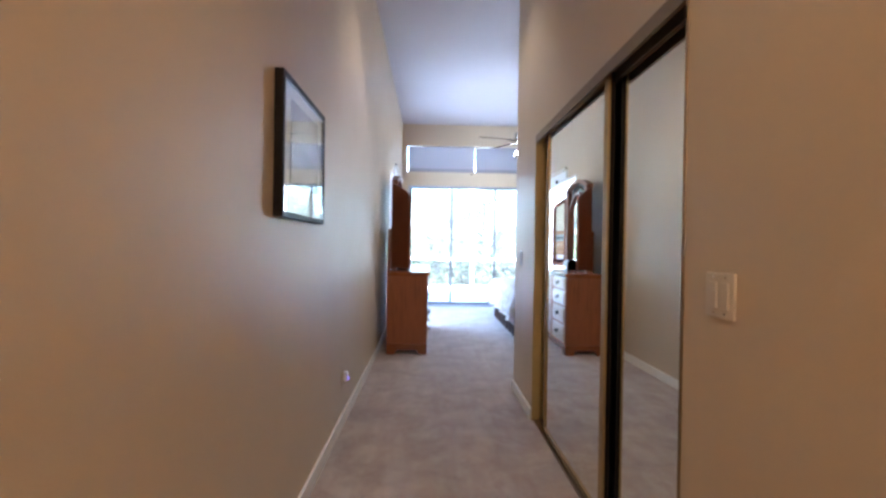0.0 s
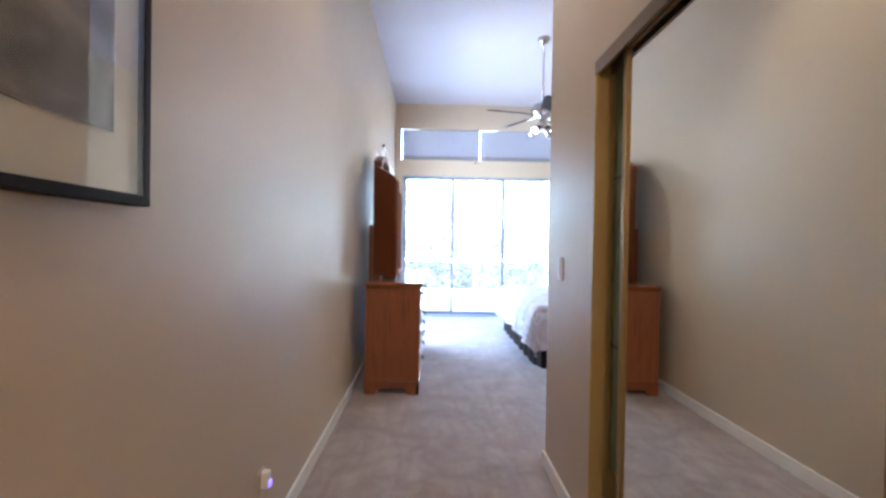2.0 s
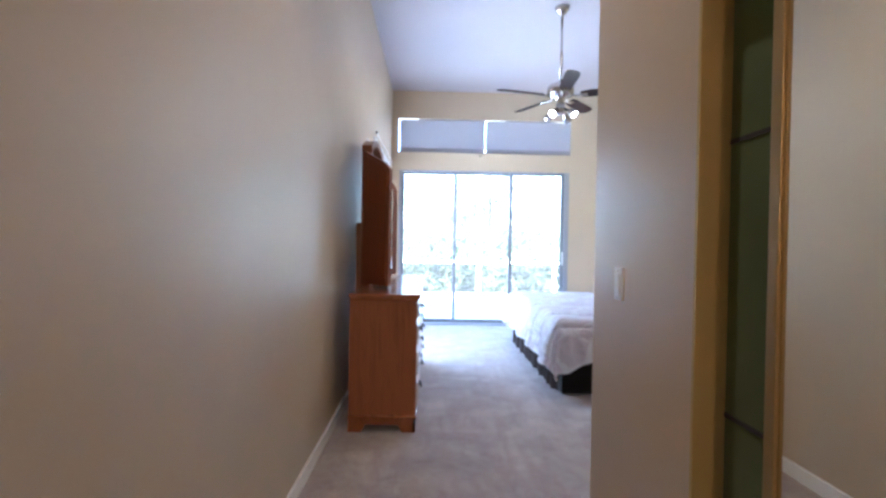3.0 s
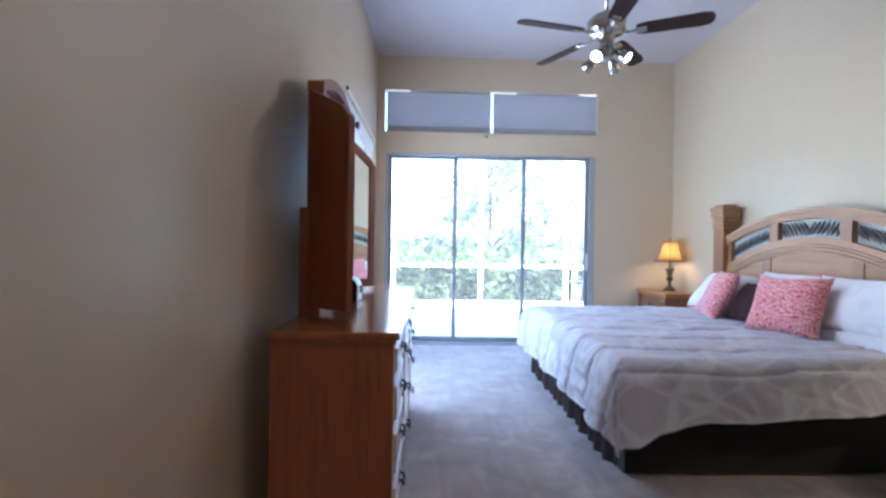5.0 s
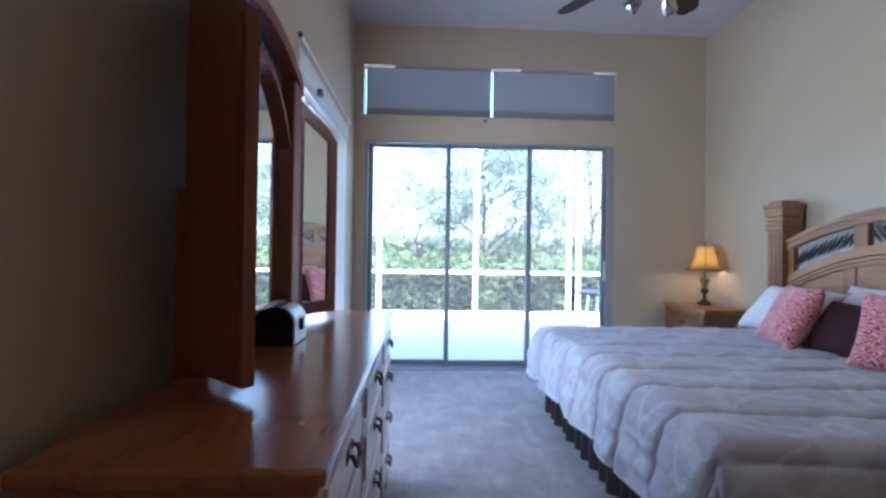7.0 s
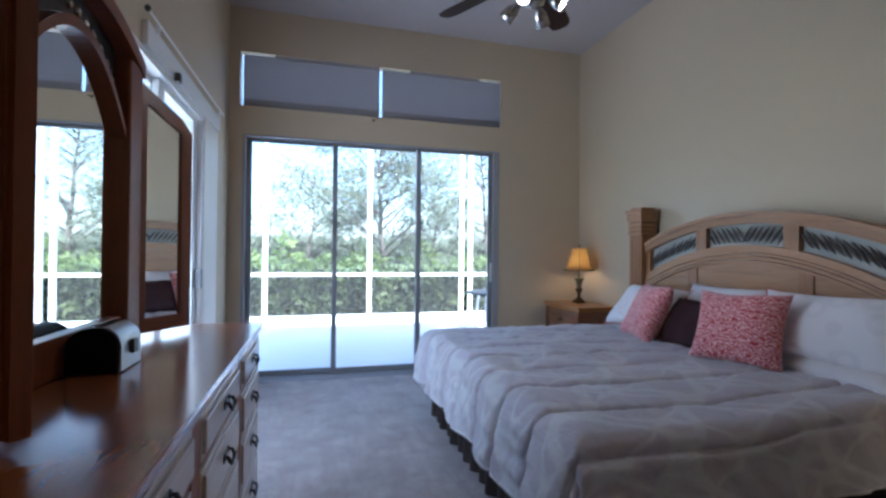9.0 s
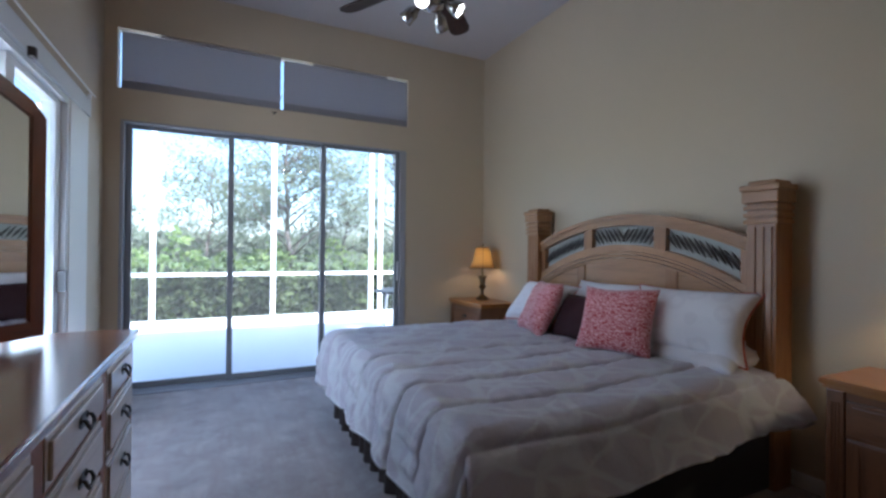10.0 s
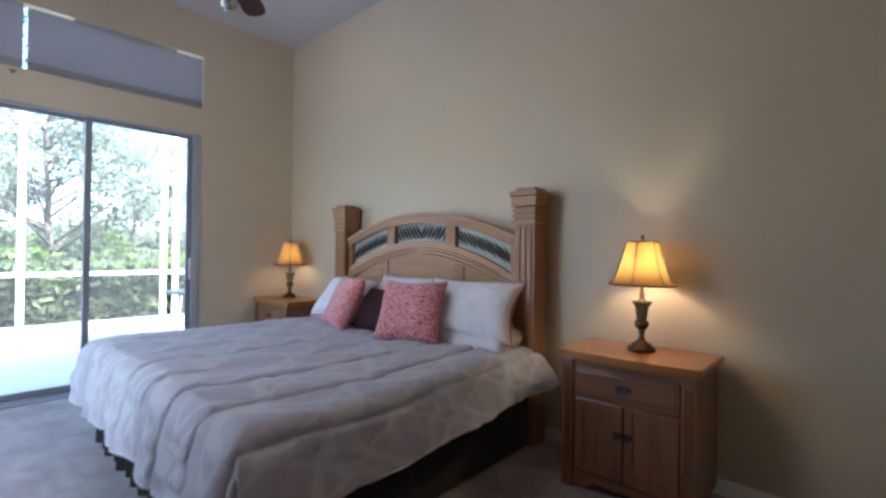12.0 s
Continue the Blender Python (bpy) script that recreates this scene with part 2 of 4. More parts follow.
def print_material():
    g = Graph("photo_print", (0.4, 0.4, 0.4), 0.35)
    v = g.coords("Object", (1, 2.2, 6))
    n = g.noise(1.3, 4, 0.55, v, 0.7)
    g.colour(g.ramp(n, [(0.34, (0.03, 0.018, 0.014)), (0.5, (0.1, 0.067, 0.058)), (0.66, (0.24, 0.2, 0.19))]))
    return g.mat


PRINT = print_material()


def picture_glass():
    return pane_material("picture_glass", 0.07, 0.85)


def deck_material():
    g = Graph("painted_deck", (0.62, 0.61, 0.6), 0.8)
    g.colour(g.mix(g.noise(1.5, 6), (0.86, 0.855, 0.84), (0.78, 0.775, 0.76)))
    g.bump(g.noise(60, 4), 0.3, 0.004)
    return g.mat


def leaf_material(name, a, b):
    g = Graph(name, a, 0.5)
    geo = g.node("ShaderNodeNewGeometry")
    # clumps lean to the darker leaf colour, painting in shade of hollows
    shade_clump = g.ramp(g.noise(1.6, 3, 0.6), [(0.38, (0.15, 0.15, 0.15)), (0.62, (1, 1, 1))])
    base = g.mix(g.maths("MULTIPLY", geo.outputs["Random Per Island"], shade_clump), a, b)
    g.set("Specular IOR Level", 0.25)
    g.colour(base)
    tr = g.node("ShaderNodeBsdfTranslucent")
    g.link(base, tr.inputs["Color"])
    mx = g.node("ShaderNodeMixShader")
    mx.inputs[0].default_value = 0.3
    g.link(g.shader.outputs[0], mx.inputs[1])
    g.link(tr.outputs[0], mx.inputs[2])
    g.link(mx.outputs[0], g.tree.nodes["Material Output"].inputs[0])
    return g.mat


DECK = deck_material()
# hedge's dark hollows and sunlit leaves are put into these two colours
HEDGE_LEAF = leaf_material("lit_shaded_hedge_leaves", (0.006, 0.014, 0.004), (0.2, 0.25, 0.1))
TREE_LEAF = leaf_material("tree_leaves", (0.11, 0.13, 0.085), (0.22, 0.24, 0.165))
SHRUB_LEAF = leaf_material("bright_shrub_leaves", (0.10, 0.16, 0.04), (0.32, 0.38, 0.14))


def plain_noise(name, a, b, scale, rough=0.9, bump=0.4):
    g = Graph(name, a, rough)
    g.colour(g.mix(g.noise(scale, 6), a, b))
    g.bump(g.noise(scale * 12, 4), bump, 0.01)
    return g.mat


BARK = plain_noise("grey_bark", (0.16, 0.13, 0.11), (0.09, 0.075, 0.065), 4)
GRASS = plain_noise("lawn", (0.07, 0.11, 0.035), (0.11, 0.14, 0.05), 0.6)
STUCCO = plain_noise("stucco", (0.62, 0.57, 0.5), (0.56, 0.51, 0.45), 1.5, 0.9, 0.6)


def screen_material():
    """Insect screen: thin pale threads with clear gaps between."""
    g = Graph("insect_screen", (0.42, 0.42, 0.42), 0.8)
    clear = g.node("ShaderNodeBsdfTransparent")
    mx = g.node("ShaderNodeMixShader")
    mx.inputs[0].default_value = 0.032
    g.link(clear.outputs[0], mx.inputs[1])
    g.link(g.shader.outputs[0], mx.inputs[2])
    g.link(mx.outputs[0], g.tree.nodes["Material Output"].inputs[0])
    return g.mat


SCREEN = screen_material()

# ---- mesh helpers ----


def box(bm, x0, x1, y0, y1, z0, z1, bevel=0.0, m=None):
    """A box with its edges rounded a little, added to bm."""
    vs = [bm.verts.new((x, y, z)) for x in (x0, x1) for y in (y0, y1) for z in (z0, z1)]
    faces = [bm.faces.new([vs[i] for i in f]) for f in ((0, 1, 3, 2), (4, 6, 7, 5), (0, 4, 5, 1), (2, 3, 7, 6), (0, 2, 6, 4), (1, 5, 7, 3))]
    made = set(vs)
    if bevel:
        edges = list({e for f in faces for e in f.edges})
        out = bmesh.ops.bevel(bm, geom=edges, offset=bevel, segments=2, affect="EDGES", profile=0.6)
        made = {v for f in out["faces"] for v in f.verts} | {v for v in vs if v.is_valid}
        made |= {v for f in faces if f.is_valid for v in f.verts}
    if m is not None:
        bmesh.ops.transform(bm, matrix=m, verts=list(made))
    return bm


def boxed(*size, bevel=0.0):
    return box(bmesh.new(), *size, bevel=bevel)


def turned(bm, profile, centre=(0, 0, 0), sides=24, m=None):
    """A turned body from (radius, height) pairs."""
    rings = []
    cx, cy, cz = centre
    for r, z in profile:
        if r < 1e-5:
            rings.append([bm.verts.new((cx, cy, cz + z))])
        else:
            rings.append([bm.verts.new((cx + r * math.cos(2 * math.pi * i / sides), cy + r * math.sin(2 * math.pi * i / sides), cz + z)) for i in range(sides)])
    for a, b in zip(rings, rings[1:]):
        for i in range(sides):
            j = (i + 1) % sides
            loop = [a[i % len(a)], a[j % len(a)], b[j % len(b)], b[i % len(b)]]
            uniq = list(dict.fromkeys(loop))
            if len(uniq) > 2:
                bm.faces.new(uniq)
    if m is not None:
        bmesh.ops.transform(bm, matrix=m, verts=[v for ring in rings for v in ring])
    return bm


def tube(bm, a, b, ra, rb=None, sides=10):
    """A round bar from a to b."""
    a, b = Vector(a), Vector(b)
    q = (b - a).to_track_quat("Z", "Y").to_matrix().to_4x4()
    n = (b - a).length
    rb = ra if rb is None else rb
    return turned(bm, [(0, 0), (ra, 0), (rb, n), (0, n)], (0, 0, 0), sides, Matrix.Translation(a) @ q)


def bent(bm, points, radius, sides=8):
    """A bar through several points."""
    for a, b in zip(points, points[1:]):
        tube(bm, a, b, radius, radius, sides)
    return bm


def prism(bm, outline, x0, x1):
    """An outline of (y, z) pairs drawn out from x0 to x1."""
    a = [bm.verts.new((x0, y, z)) for y, z in outline]
    b = [bm.verts.new((x1, y, z)) for y, z in outline]
    n = len(outline)
    bm.faces.new(a)
    bm.faces.new(b[::-1])
    for i in range(n):
        j = (i + 1) % n
        bm.faces.new((a[j], a[i], b[i], b[j]))
    return bm


def band(bm, low, high, y0, y1, x0, x1, steps=24):
    """A curved band between two height functions of y, with thickness from x0 to x1."""
    grid = []
    for i in range(steps + 1):
        y = y0 + (y1 - y0) * i / steps
        grid.append([bm.verts.new((x, y, z)) for x, z in ((x0, low(y)), (x1, low(y)), (x1, high(y)), (x0, high(y)))])
    for a, b in zip(grid, grid[1:]):
        for i in range(4):
            j = (i + 1) % 4
            bm.faces.new((a[i], a[j], b[j], b[i]))
    bm.faces.new(grid[0][::-1])
    bm.faces.new(grid[-1])
    return bm


def part(name, bm, material, parent=None, label="", smooth=False, at=None):
    """Links bm as one mesh object, under parent where one is given."""
    bmesh.ops.recalc_face_normals(bm, faces=bm.faces)
    data = bpy.data.meshes.new(name)
    bm.to_mesh(data)
    bm.free()
    data.materials.append(material)
    if smooth:
        data.polygons.foreach_set("use_smooth", [True] * len(data.polygons))
    ob = new(name, data)
    if parent is not None:
        ob.parent = parent
    if at is not None:
        ob.matrix_basis = at
    if label:
        ob["label"] = label
    return ob


def thing(name, label, category, at=None, group="", kind=""):
    """An empty that parents the parts of a thing."""
    ob = new(name)
    ob.empty_display_size = 0.1
    if at is not None:
        ob.matrix_basis = at
    return tagged(ob, label, category, group, kind)


def setting(name, bm, material, label, category, smooth=False):
    return tagged(part(name, bm, material, smooth=smooth), label, category, kind="structure")


# ---- the building ----
X0, X1 = -0.276, 3.65           # outer walls of the bedroom
HALL_X, ROOM_Y, END_Y, BACK_Y = 1.062, 6.03, 11.55, -0.6
TOP = 3.745
T = 0.14

setting("floor", boxed(X0, X1, BACK_Y, END_Y, -0.12, 0.0), CARPET, "grey-beige cut-pile carpet with tread marks", "carpet")
setting("ceiling", boxed(X0 - T, X1 + T, BACK_Y - T, END_Y + T, TOP, TOP + 0.15), CEILING, "high flat white painted ceiling", "ceiling")

# side wall with the sliding door beyond the dresser
SIDE_A, SIDE_B, SIDE_H = 8.75, 10.47, 2.33
bm = bmesh.new()
box(bm, X0 - T, X0, BACK_Y - T, SIDE_A, 0, TOP)
box(bm, X0 - T, X0, SIDE_B, END_Y + T, 0, TOP)
box(bm, X0 - T, X0, SIDE_A, SIDE_B, SIDE_H, TOP)
setting("wall_west", bm, WALL, "long cream painted wall with light texture", "wall")

# wall with the wide sliding door and the transom above
DL, DR, DH = -0.15, 2.6, 2.48
TL, TR, TB, TT = -0.178, 2.617, 2.765, 3.308
bm = bmesh.new()
box(bm, X0, TL, END_Y, END_Y + T, 0, TOP)
box(bm, TR, X1 + T, END_Y, END_Y + T, 0, TOP)
box(bm, TL, DL, END_Y, END_Y + T, 0, DH)
box(bm, DR, TR, END_Y, END_Y + T, 0, DH)
box(bm, TL, TR, END_Y, END_Y + T, DH, TB)
box(bm, TL, TR, END_Y, END_Y + T, TT, TOP)
setting("wall_north", bm, WALL, "cream painted wall with a sliding door and transom", "wall")
setting("wall_east", boxed(X1, X1 + T, ROOM_Y - T, END_Y, 0, TOP), WALL, "plain cream painted wall behind the bed", "wall")
setting("wall_south", boxed(HALL_X + T, X1, ROOM_Y - T, ROOM_Y, 0, TOP), WALL, "plain cream painted wall", "wall")
setting("wall_back", boxed(X0, HALL_X + T, BACK_Y - T, BACK_Y, 0, TOP), WALL, "plain cream painted wall", "wall")

# hall wall with the closet opening
CA, CB, CH = 3.375, 5.308, 2.042
bm = bmesh.new()
box(bm, HALL_X, HALL_X + T, BACK_Y, CA, 0, TOP)
box(bm, HALL_X, HALL_X + T, CB, ROOM_Y, 0, TOP, 0.0)
box(bm, HALL_X, HALL_X + T, CA, CB, CH, TOP)
setting("wall_hall", bm, WALL, "cream painted hall wall with closet opening", "wall")
bm = bmesh.new()
box(bm, HALL_X + 0.72, HALL_X + 0.82, CA - 0.1, CB + 0.16, 0, 2.6)
box(bm, HALL_X + T, HALL_X + 0.72, CA - 0.1, CA - 0.02, 0, 2.6)
box(bm, HALL_X + T, HALL_X + 0.72, CB + 0.06, CB + 0.16, 0, 2.6)
box(bm, HALL_X + T, HALL_X + 0.72, CA - 0.02, CB + 0.06, 2.5, 2.6)
setting("wall_closet", bm, WALL, "plain walls inside the closet", "wall")


def skirting(name, x0, x1, y0, y1):
    setting(name, boxed(x0, x1, y0, y1, 0.0, 0.085, bevel=0.004), TRIM, "low white painted baseboard", "baseboard")


S = 0.014
skirting("baseboard", X0, X0 + S, BACK_Y, SIDE_A - 0.06)
skirting("baseboard", X0, X0 + S, SIDE_B + 0.06, END_Y - S)
skirting("baseboard", HALL_X - S, HALL_X, BACK_Y, CA - 0.01)
skirting("baseboard", HALL_X - S, HALL_X, CB + 0.01, ROOM_Y + S)
skirting("baseboard", HALL_X, X1 - S, ROOM_Y, ROOM_Y + S)
skirting("baseboard", X1 - S, X1, ROOM_Y, END_Y - S)
skirting("baseboard", DR + 0.02, X1, END_Y - S, END_Y)

# ---- sliding doors ----


def glass_panel(parent, width, height, material, stile=0.045):
    """A glazed panel along y = 0 from x = 0, in local space; returns its frame part."""
    bm = bmesh.new()
    d = 0.016
    box(bm, 0, stile, -d, d, 0, height, 0.003)
    box(bm, width - stile, width, -d, d, 0, height, 0.003)
    box(bm, stile, width - stile, -d, d, 0, 0.055, 0.003)
    box(bm, stile, width - stile, -d, d, height - 0.034, height, 0.003)
    f = part("door_panel", bm, material, parent)
    pane = part("pane", boxed(stile - 0.003, width - stile + 0.003, -0.003, 0.003, 0.052, height - 0.031), GLASS, f, "clear window glass")
    pane.visible_shadow = False
    return f


door = thing("door_1", "wide three-panel sliding glass door in grey aluminium frame", "sliding door", kind="structure")
bm = bmesh.new()
yf = END_Y + 0.01
box(bm, DL, DR, yf - 0.02, yf + 0.115, DH - 0.018, DH, 0.003)
box(bm, DL, DR, yf - 0.02, yf + 0.115, 0.0, 0.022, 0.003)
box(bm, DL, DR, yf - 0.085, yf - 0.0205, 0.0, 0.014, 0.003)
box(bm, DL, DL + 0.03, yf - 0.02, yf + 0.115, 0.022, DH - 0.018, 0.003)
box(bm, DR - 0.075, DR, yf - 0.02, yf + 0.115, 0.022, DH - 0.018, 0.003)
part("door_frame", bm, PALE_ALU, door)
for i, (a, b) in enumerate(((DL + 0.03, 0.783), (0.735, 1.683), (1.635, DR - 0.075))):
    p = glass_panel(door, b - a, DH - 0.043, ALU, 0.05)
    p.matrix_basis = pose(a, yf + 0.02 + 0.034 * (2 - i), 0.024)
bm = bmesh.new()
box(bm, DR - 0.1, DR - 0.08, yf - 0.006, yf + 0.01, 0.98, 1.2, 0.004)
part("door_handle", bm, WHITE_ALU, door, "white pull handle")

side = thing("door_2", "white framed sliding glass door beside the dresser", "sliding door", kind="structure")
bm = bmesh.new()
xa, xb = X0 - 0.125, X0 + 0.012
box(bm, xa, xb, SIDE_A, SIDE_B, SIDE_H - 0.04, SIDE_H, 0.003)
box(bm, xa, xb, SIDE_A, SIDE_B, 0, 0.022, 0.003)
box(bm, xa, xb, SIDE_A, SIDE_A + 0.035, 0.022, SIDE_H - 0.04, 0.003)
box(bm, xa, xb, SIDE_B - 0.035, SIDE_B, 0.022, SIDE_H - 0.04, 0.003)
part("door_frame", bm, VINYL, side)
for i, (a, b) in enumerate(((SIDE_A + 0.035, 9.6), (9.55, SIDE_B - 0.035))):
    p = glass_panel(side, b - a, SIDE_H - 0.065, VINYL, 0.05 if i == 0 else 0.11)
    p.matrix_basis = pose(X0 - 0.04 - 0.04 * (1 - i), a, 0.024, 0, 0, 90)

part("door_handle", boxed(X0 - 0.02, X0 + 0.03, SIDE_B - 0.1, SIDE_B - 0.07, 1.03, 1.17, bevel=0.006), ALU, side, "grey pull handle")

# ---- transom with closed shades ----
tr = thing("window_1", "high transom window covered by grey shades", "window", kind="structure")
bm = bmesh.new()
ya, yb = END_Y + 0.06, END_Y + 0.11
mid = 1.233
box(bm, TL, TR, ya, yb, TB, TB + 0.01, 0.002)
box(bm, TL, TR, ya, yb, TT - 0.006, TT, 0.002)
box(bm, TL, TL + 0.006, ya, yb, TB + 0.01, TT - 0.006, 0.002)
box(bm, TR - 0.01, TR, ya, yb, TB + 0.01, TT - 0.006, 0.002)
part("window_frame", bm, WHITE_ALU, tr)
pane = part("pane", boxed(TL + 0.006, TR - 0.01, ya + 0.02, ya + 0.026, TB + 0.01, TT - 0.006), GLASS, tr)
pane.visible_shadow = False


def window_shade(a, b, top, end):
    ob = thing("window_shade", "closed grey pleated shade in a transom window", "window shade", group="transom shades")
    bm = bmesh.new()
    n, y = 22, END_Y + 0.03
    z0, z1 = TB + 0.012, top
    rows = []
    for i in range(n + 1):
        z = z0 + (z1 - z0) * i / n
        off = 0.0003 if i % 2 else -0.0003
        rows.append([bm.verts.new((x, y + off, z)) for x in (a, b)])
    for p, q in zip(rows, rows[1:]):
        bm.faces.new((p[0], p[1], q[1], q[0]))
    bmesh.ops.solidify(bm, geom=bm.faces[:], thickness=0.003)
    part("shade", bm, BLIND, ob)
    # rail made tall and darker to carry the sill's shadow
    part("bottom_rail", boxed(a, b, y - 0.012, y + 0.012, TB + 0.001, TB + 0.075, bevel=0.004), SHADOWED_RAIL, ob, "grey bottom rail darkened for the sill's shadow")
    part("head_rail", boxed(a + 0.3, b - end, y - 0.016, y + 0.016, z1 - 0.004, TT - 0.002, bevel=0.003), BLIND, ob)


window_shade(TL + 0.026, mid - 0.02, TT - 0.02, 0.0)
window_shade(mid + 0.008, TR - 0.002, TT - 0.02, 0.25)

part("side_panel", boxed(X0 + 0.002, X0 + 0.02, SIDE_B + 0.004, 10.95, 0.0, SIDE_H, bevel=0.004), TRIM, side, "white painted fixed panel")

# pelmet above the side door
vb = thing("pelmet", "pale flat pelmet with thin curtain rod and dark knob", "pelmet")
part("board", boxed(X0 + 0.002, X0 + 0.03, 9.2, 10.98, SIDE_H + 0.005, 2.46, bevel=0.004), VINYL, vb)
bm = bmesh.new()
tube(bm, (X0 + 0.05, 9.14, 2.485), (X0 + 0.05, 11.0, 2.5), 0.006)
part("rod", bm, WHITE_ALU, vb)
bm = bmesh.new()
turned(bm, [(0, -0.02), (0.011, -0.012), (0.015, 0), (0.011, 0.012), (0, 0.02)], (X0 + 0.05, 9.13, 2.485), 12)
part("finial", bm, IRON, vb, "dark metal knob", True)
for y in (9.3, 10.85):
    part("rod_holder", boxed(X0 + 0.0305, X0 + 0.052, y, y + 0.02, 2.44, 2.48, bevel=0.003), WHITE_ALU, vb)
part("bracket", boxed(X0 + 0.0305, X0 + 0.065, 9.63, 9.67, 2.305, 2.36, bevel=0.006), IRON, vb, "dark metal bracket")

# ---- outside ----
setting("ground", boxed(-300, 300, -150, 400, -0.6, -0.12), GRASS, "flat green lawn reaching far off", "lawn")
setting("pavement", boxed(-7, 9.5, END_Y + T, 16.6, -0.2, -0.045), DECK, "pale painted concrete patio deck", "patio")
bm = bmesh.new()
box(bm, -7, X0 - T, BACK_Y, END_Y + T, -0.2, -0.045)
setting("pavement", bm, DECK, "pale painted concrete patio deck", "patio")
bm = bmesh.new()
box(bm, -1.2, 4.6, END_Y + T, 12.2, TOP + 0.01, TOP + 0.15)
setting("roof", bm, STUCCO, "stucco eave above the patio", "roof")

cage = thing("pool_cage", "white aluminium patio enclosure with posts and rail", "screen enclosure")
CY = 16.45
for x in (-4.6, -2.5, -0.42, 1.66, 3.71, 3.92, 6.0, 8.1):
    part("post", boxed(x - 0.045, x + 0.045, CY - 0.03, CY + 0.03, -0.05, 3.6), WHITE_ALU, cage)
part("rail", boxed(-7, 9.4, CY - 0.024, CY + 0.024, 0.80, 0.865), WHITE_ALU, cage)
part("kick_rail", boxed(-7, 9.4, CY - 0.05, CY + 0.05, -0.05, -0.015), WHITE_ALU, cage)
part("eave_rail", boxed(-7, 9.4, CY - 0.05, CY + 0.05, 3.6, 3.72), WHITE_ALU, cage)

for xa_, xb_ in ((-6.9, -4.65), (-4.55, -2.55), (-2.45, -0.47), (-0.37, 1.61), (1.71, 3.66), (3.97, 5.95), (6.05, 8.05)):
    for za_, zb_ in ((-0.01, 0.80), (0.865, 3.6)):
        part("screen", boxed(xa_, xb_, CY - 0.002, CY + 0.002, za_, zb_), SCREEN, cage, "fine insect screen")


def leaf_cloud(bm, places, size, rng):
    """Small folded leaves at the places given."""
    for p in places:
        d = Vector((rng.gauss(0, 1), rng.gauss(0, 1), rng.gauss(0, 1))).normalized()
        e = d.orthogonal().normalized()
        n = d.cross(e)
        s = size * rng.uniform(0.6, 1.4)
        a = bm.verts.new(p)
        b = bm.verts.new(p + d * s * 0.5 + e * s * 0.3 + n * s * 0.12)
        c = bm.verts.new(p + d * s)
        f = bm.verts.new(p + d * s * 0.5 - e * s * 0.3 + n * s * 0.12)
        bm.faces.new((a, b, c))
        bm.faces.new((a, c, f))


def hedge(name, x0, x1, y0, y1, top, count, size, material, seed, label, wild=1.0):
    rng = random.Random(seed)
    bm = bmesh.new()
    places = []
    for _ in range(count):
        x = rng.uniform(x0, x1)
        h = top * (0.88 + 0.16 * wild * noise.noise((x * 0.9, seed, 0)) + 0.1 * wild * noise.noise((x * 3.1, seed, 4)))
        if rng.random() < 0.62:
            y = y0 + 0.22 * noise.noise((x * 1.4, rng.uniform(0, 1.0), seed)) + abs(rng.gauss(0, 0.12))
            z = -0.1 + (h + 0.1) * rng.random()
        else:
            y, z = rng.uniform(y0, y1), h - abs(rng.gauss(0, 0.1))
        places.append(Vector((x, y, z)))
    leaf_cloud(bm, places, size, rng)
    ob = part(name, bm, material)
    return tagged(ob, label, "hedge", kind="stuff")


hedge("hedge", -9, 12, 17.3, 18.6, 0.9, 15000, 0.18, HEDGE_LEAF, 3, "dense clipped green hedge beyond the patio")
# near-black solid box gives the hedge its inner shade
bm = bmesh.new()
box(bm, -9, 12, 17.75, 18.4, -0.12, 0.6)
tagged(part("hedge_core", bm, plain_noise("hedge_shade", (0.015, 0.022, 0.01), (0.03, 0.04, 0.018), 5)), "dark box inside the hedge, its shade put into the colour", "hedge", kind="stuff")
hedge("shrub_row", -18, 22, 25.5, 29, 1.2, 8000, 0.23, SHRUB_LEAF, 8, "loose bright green shrubs behind the hedge", 6.5)


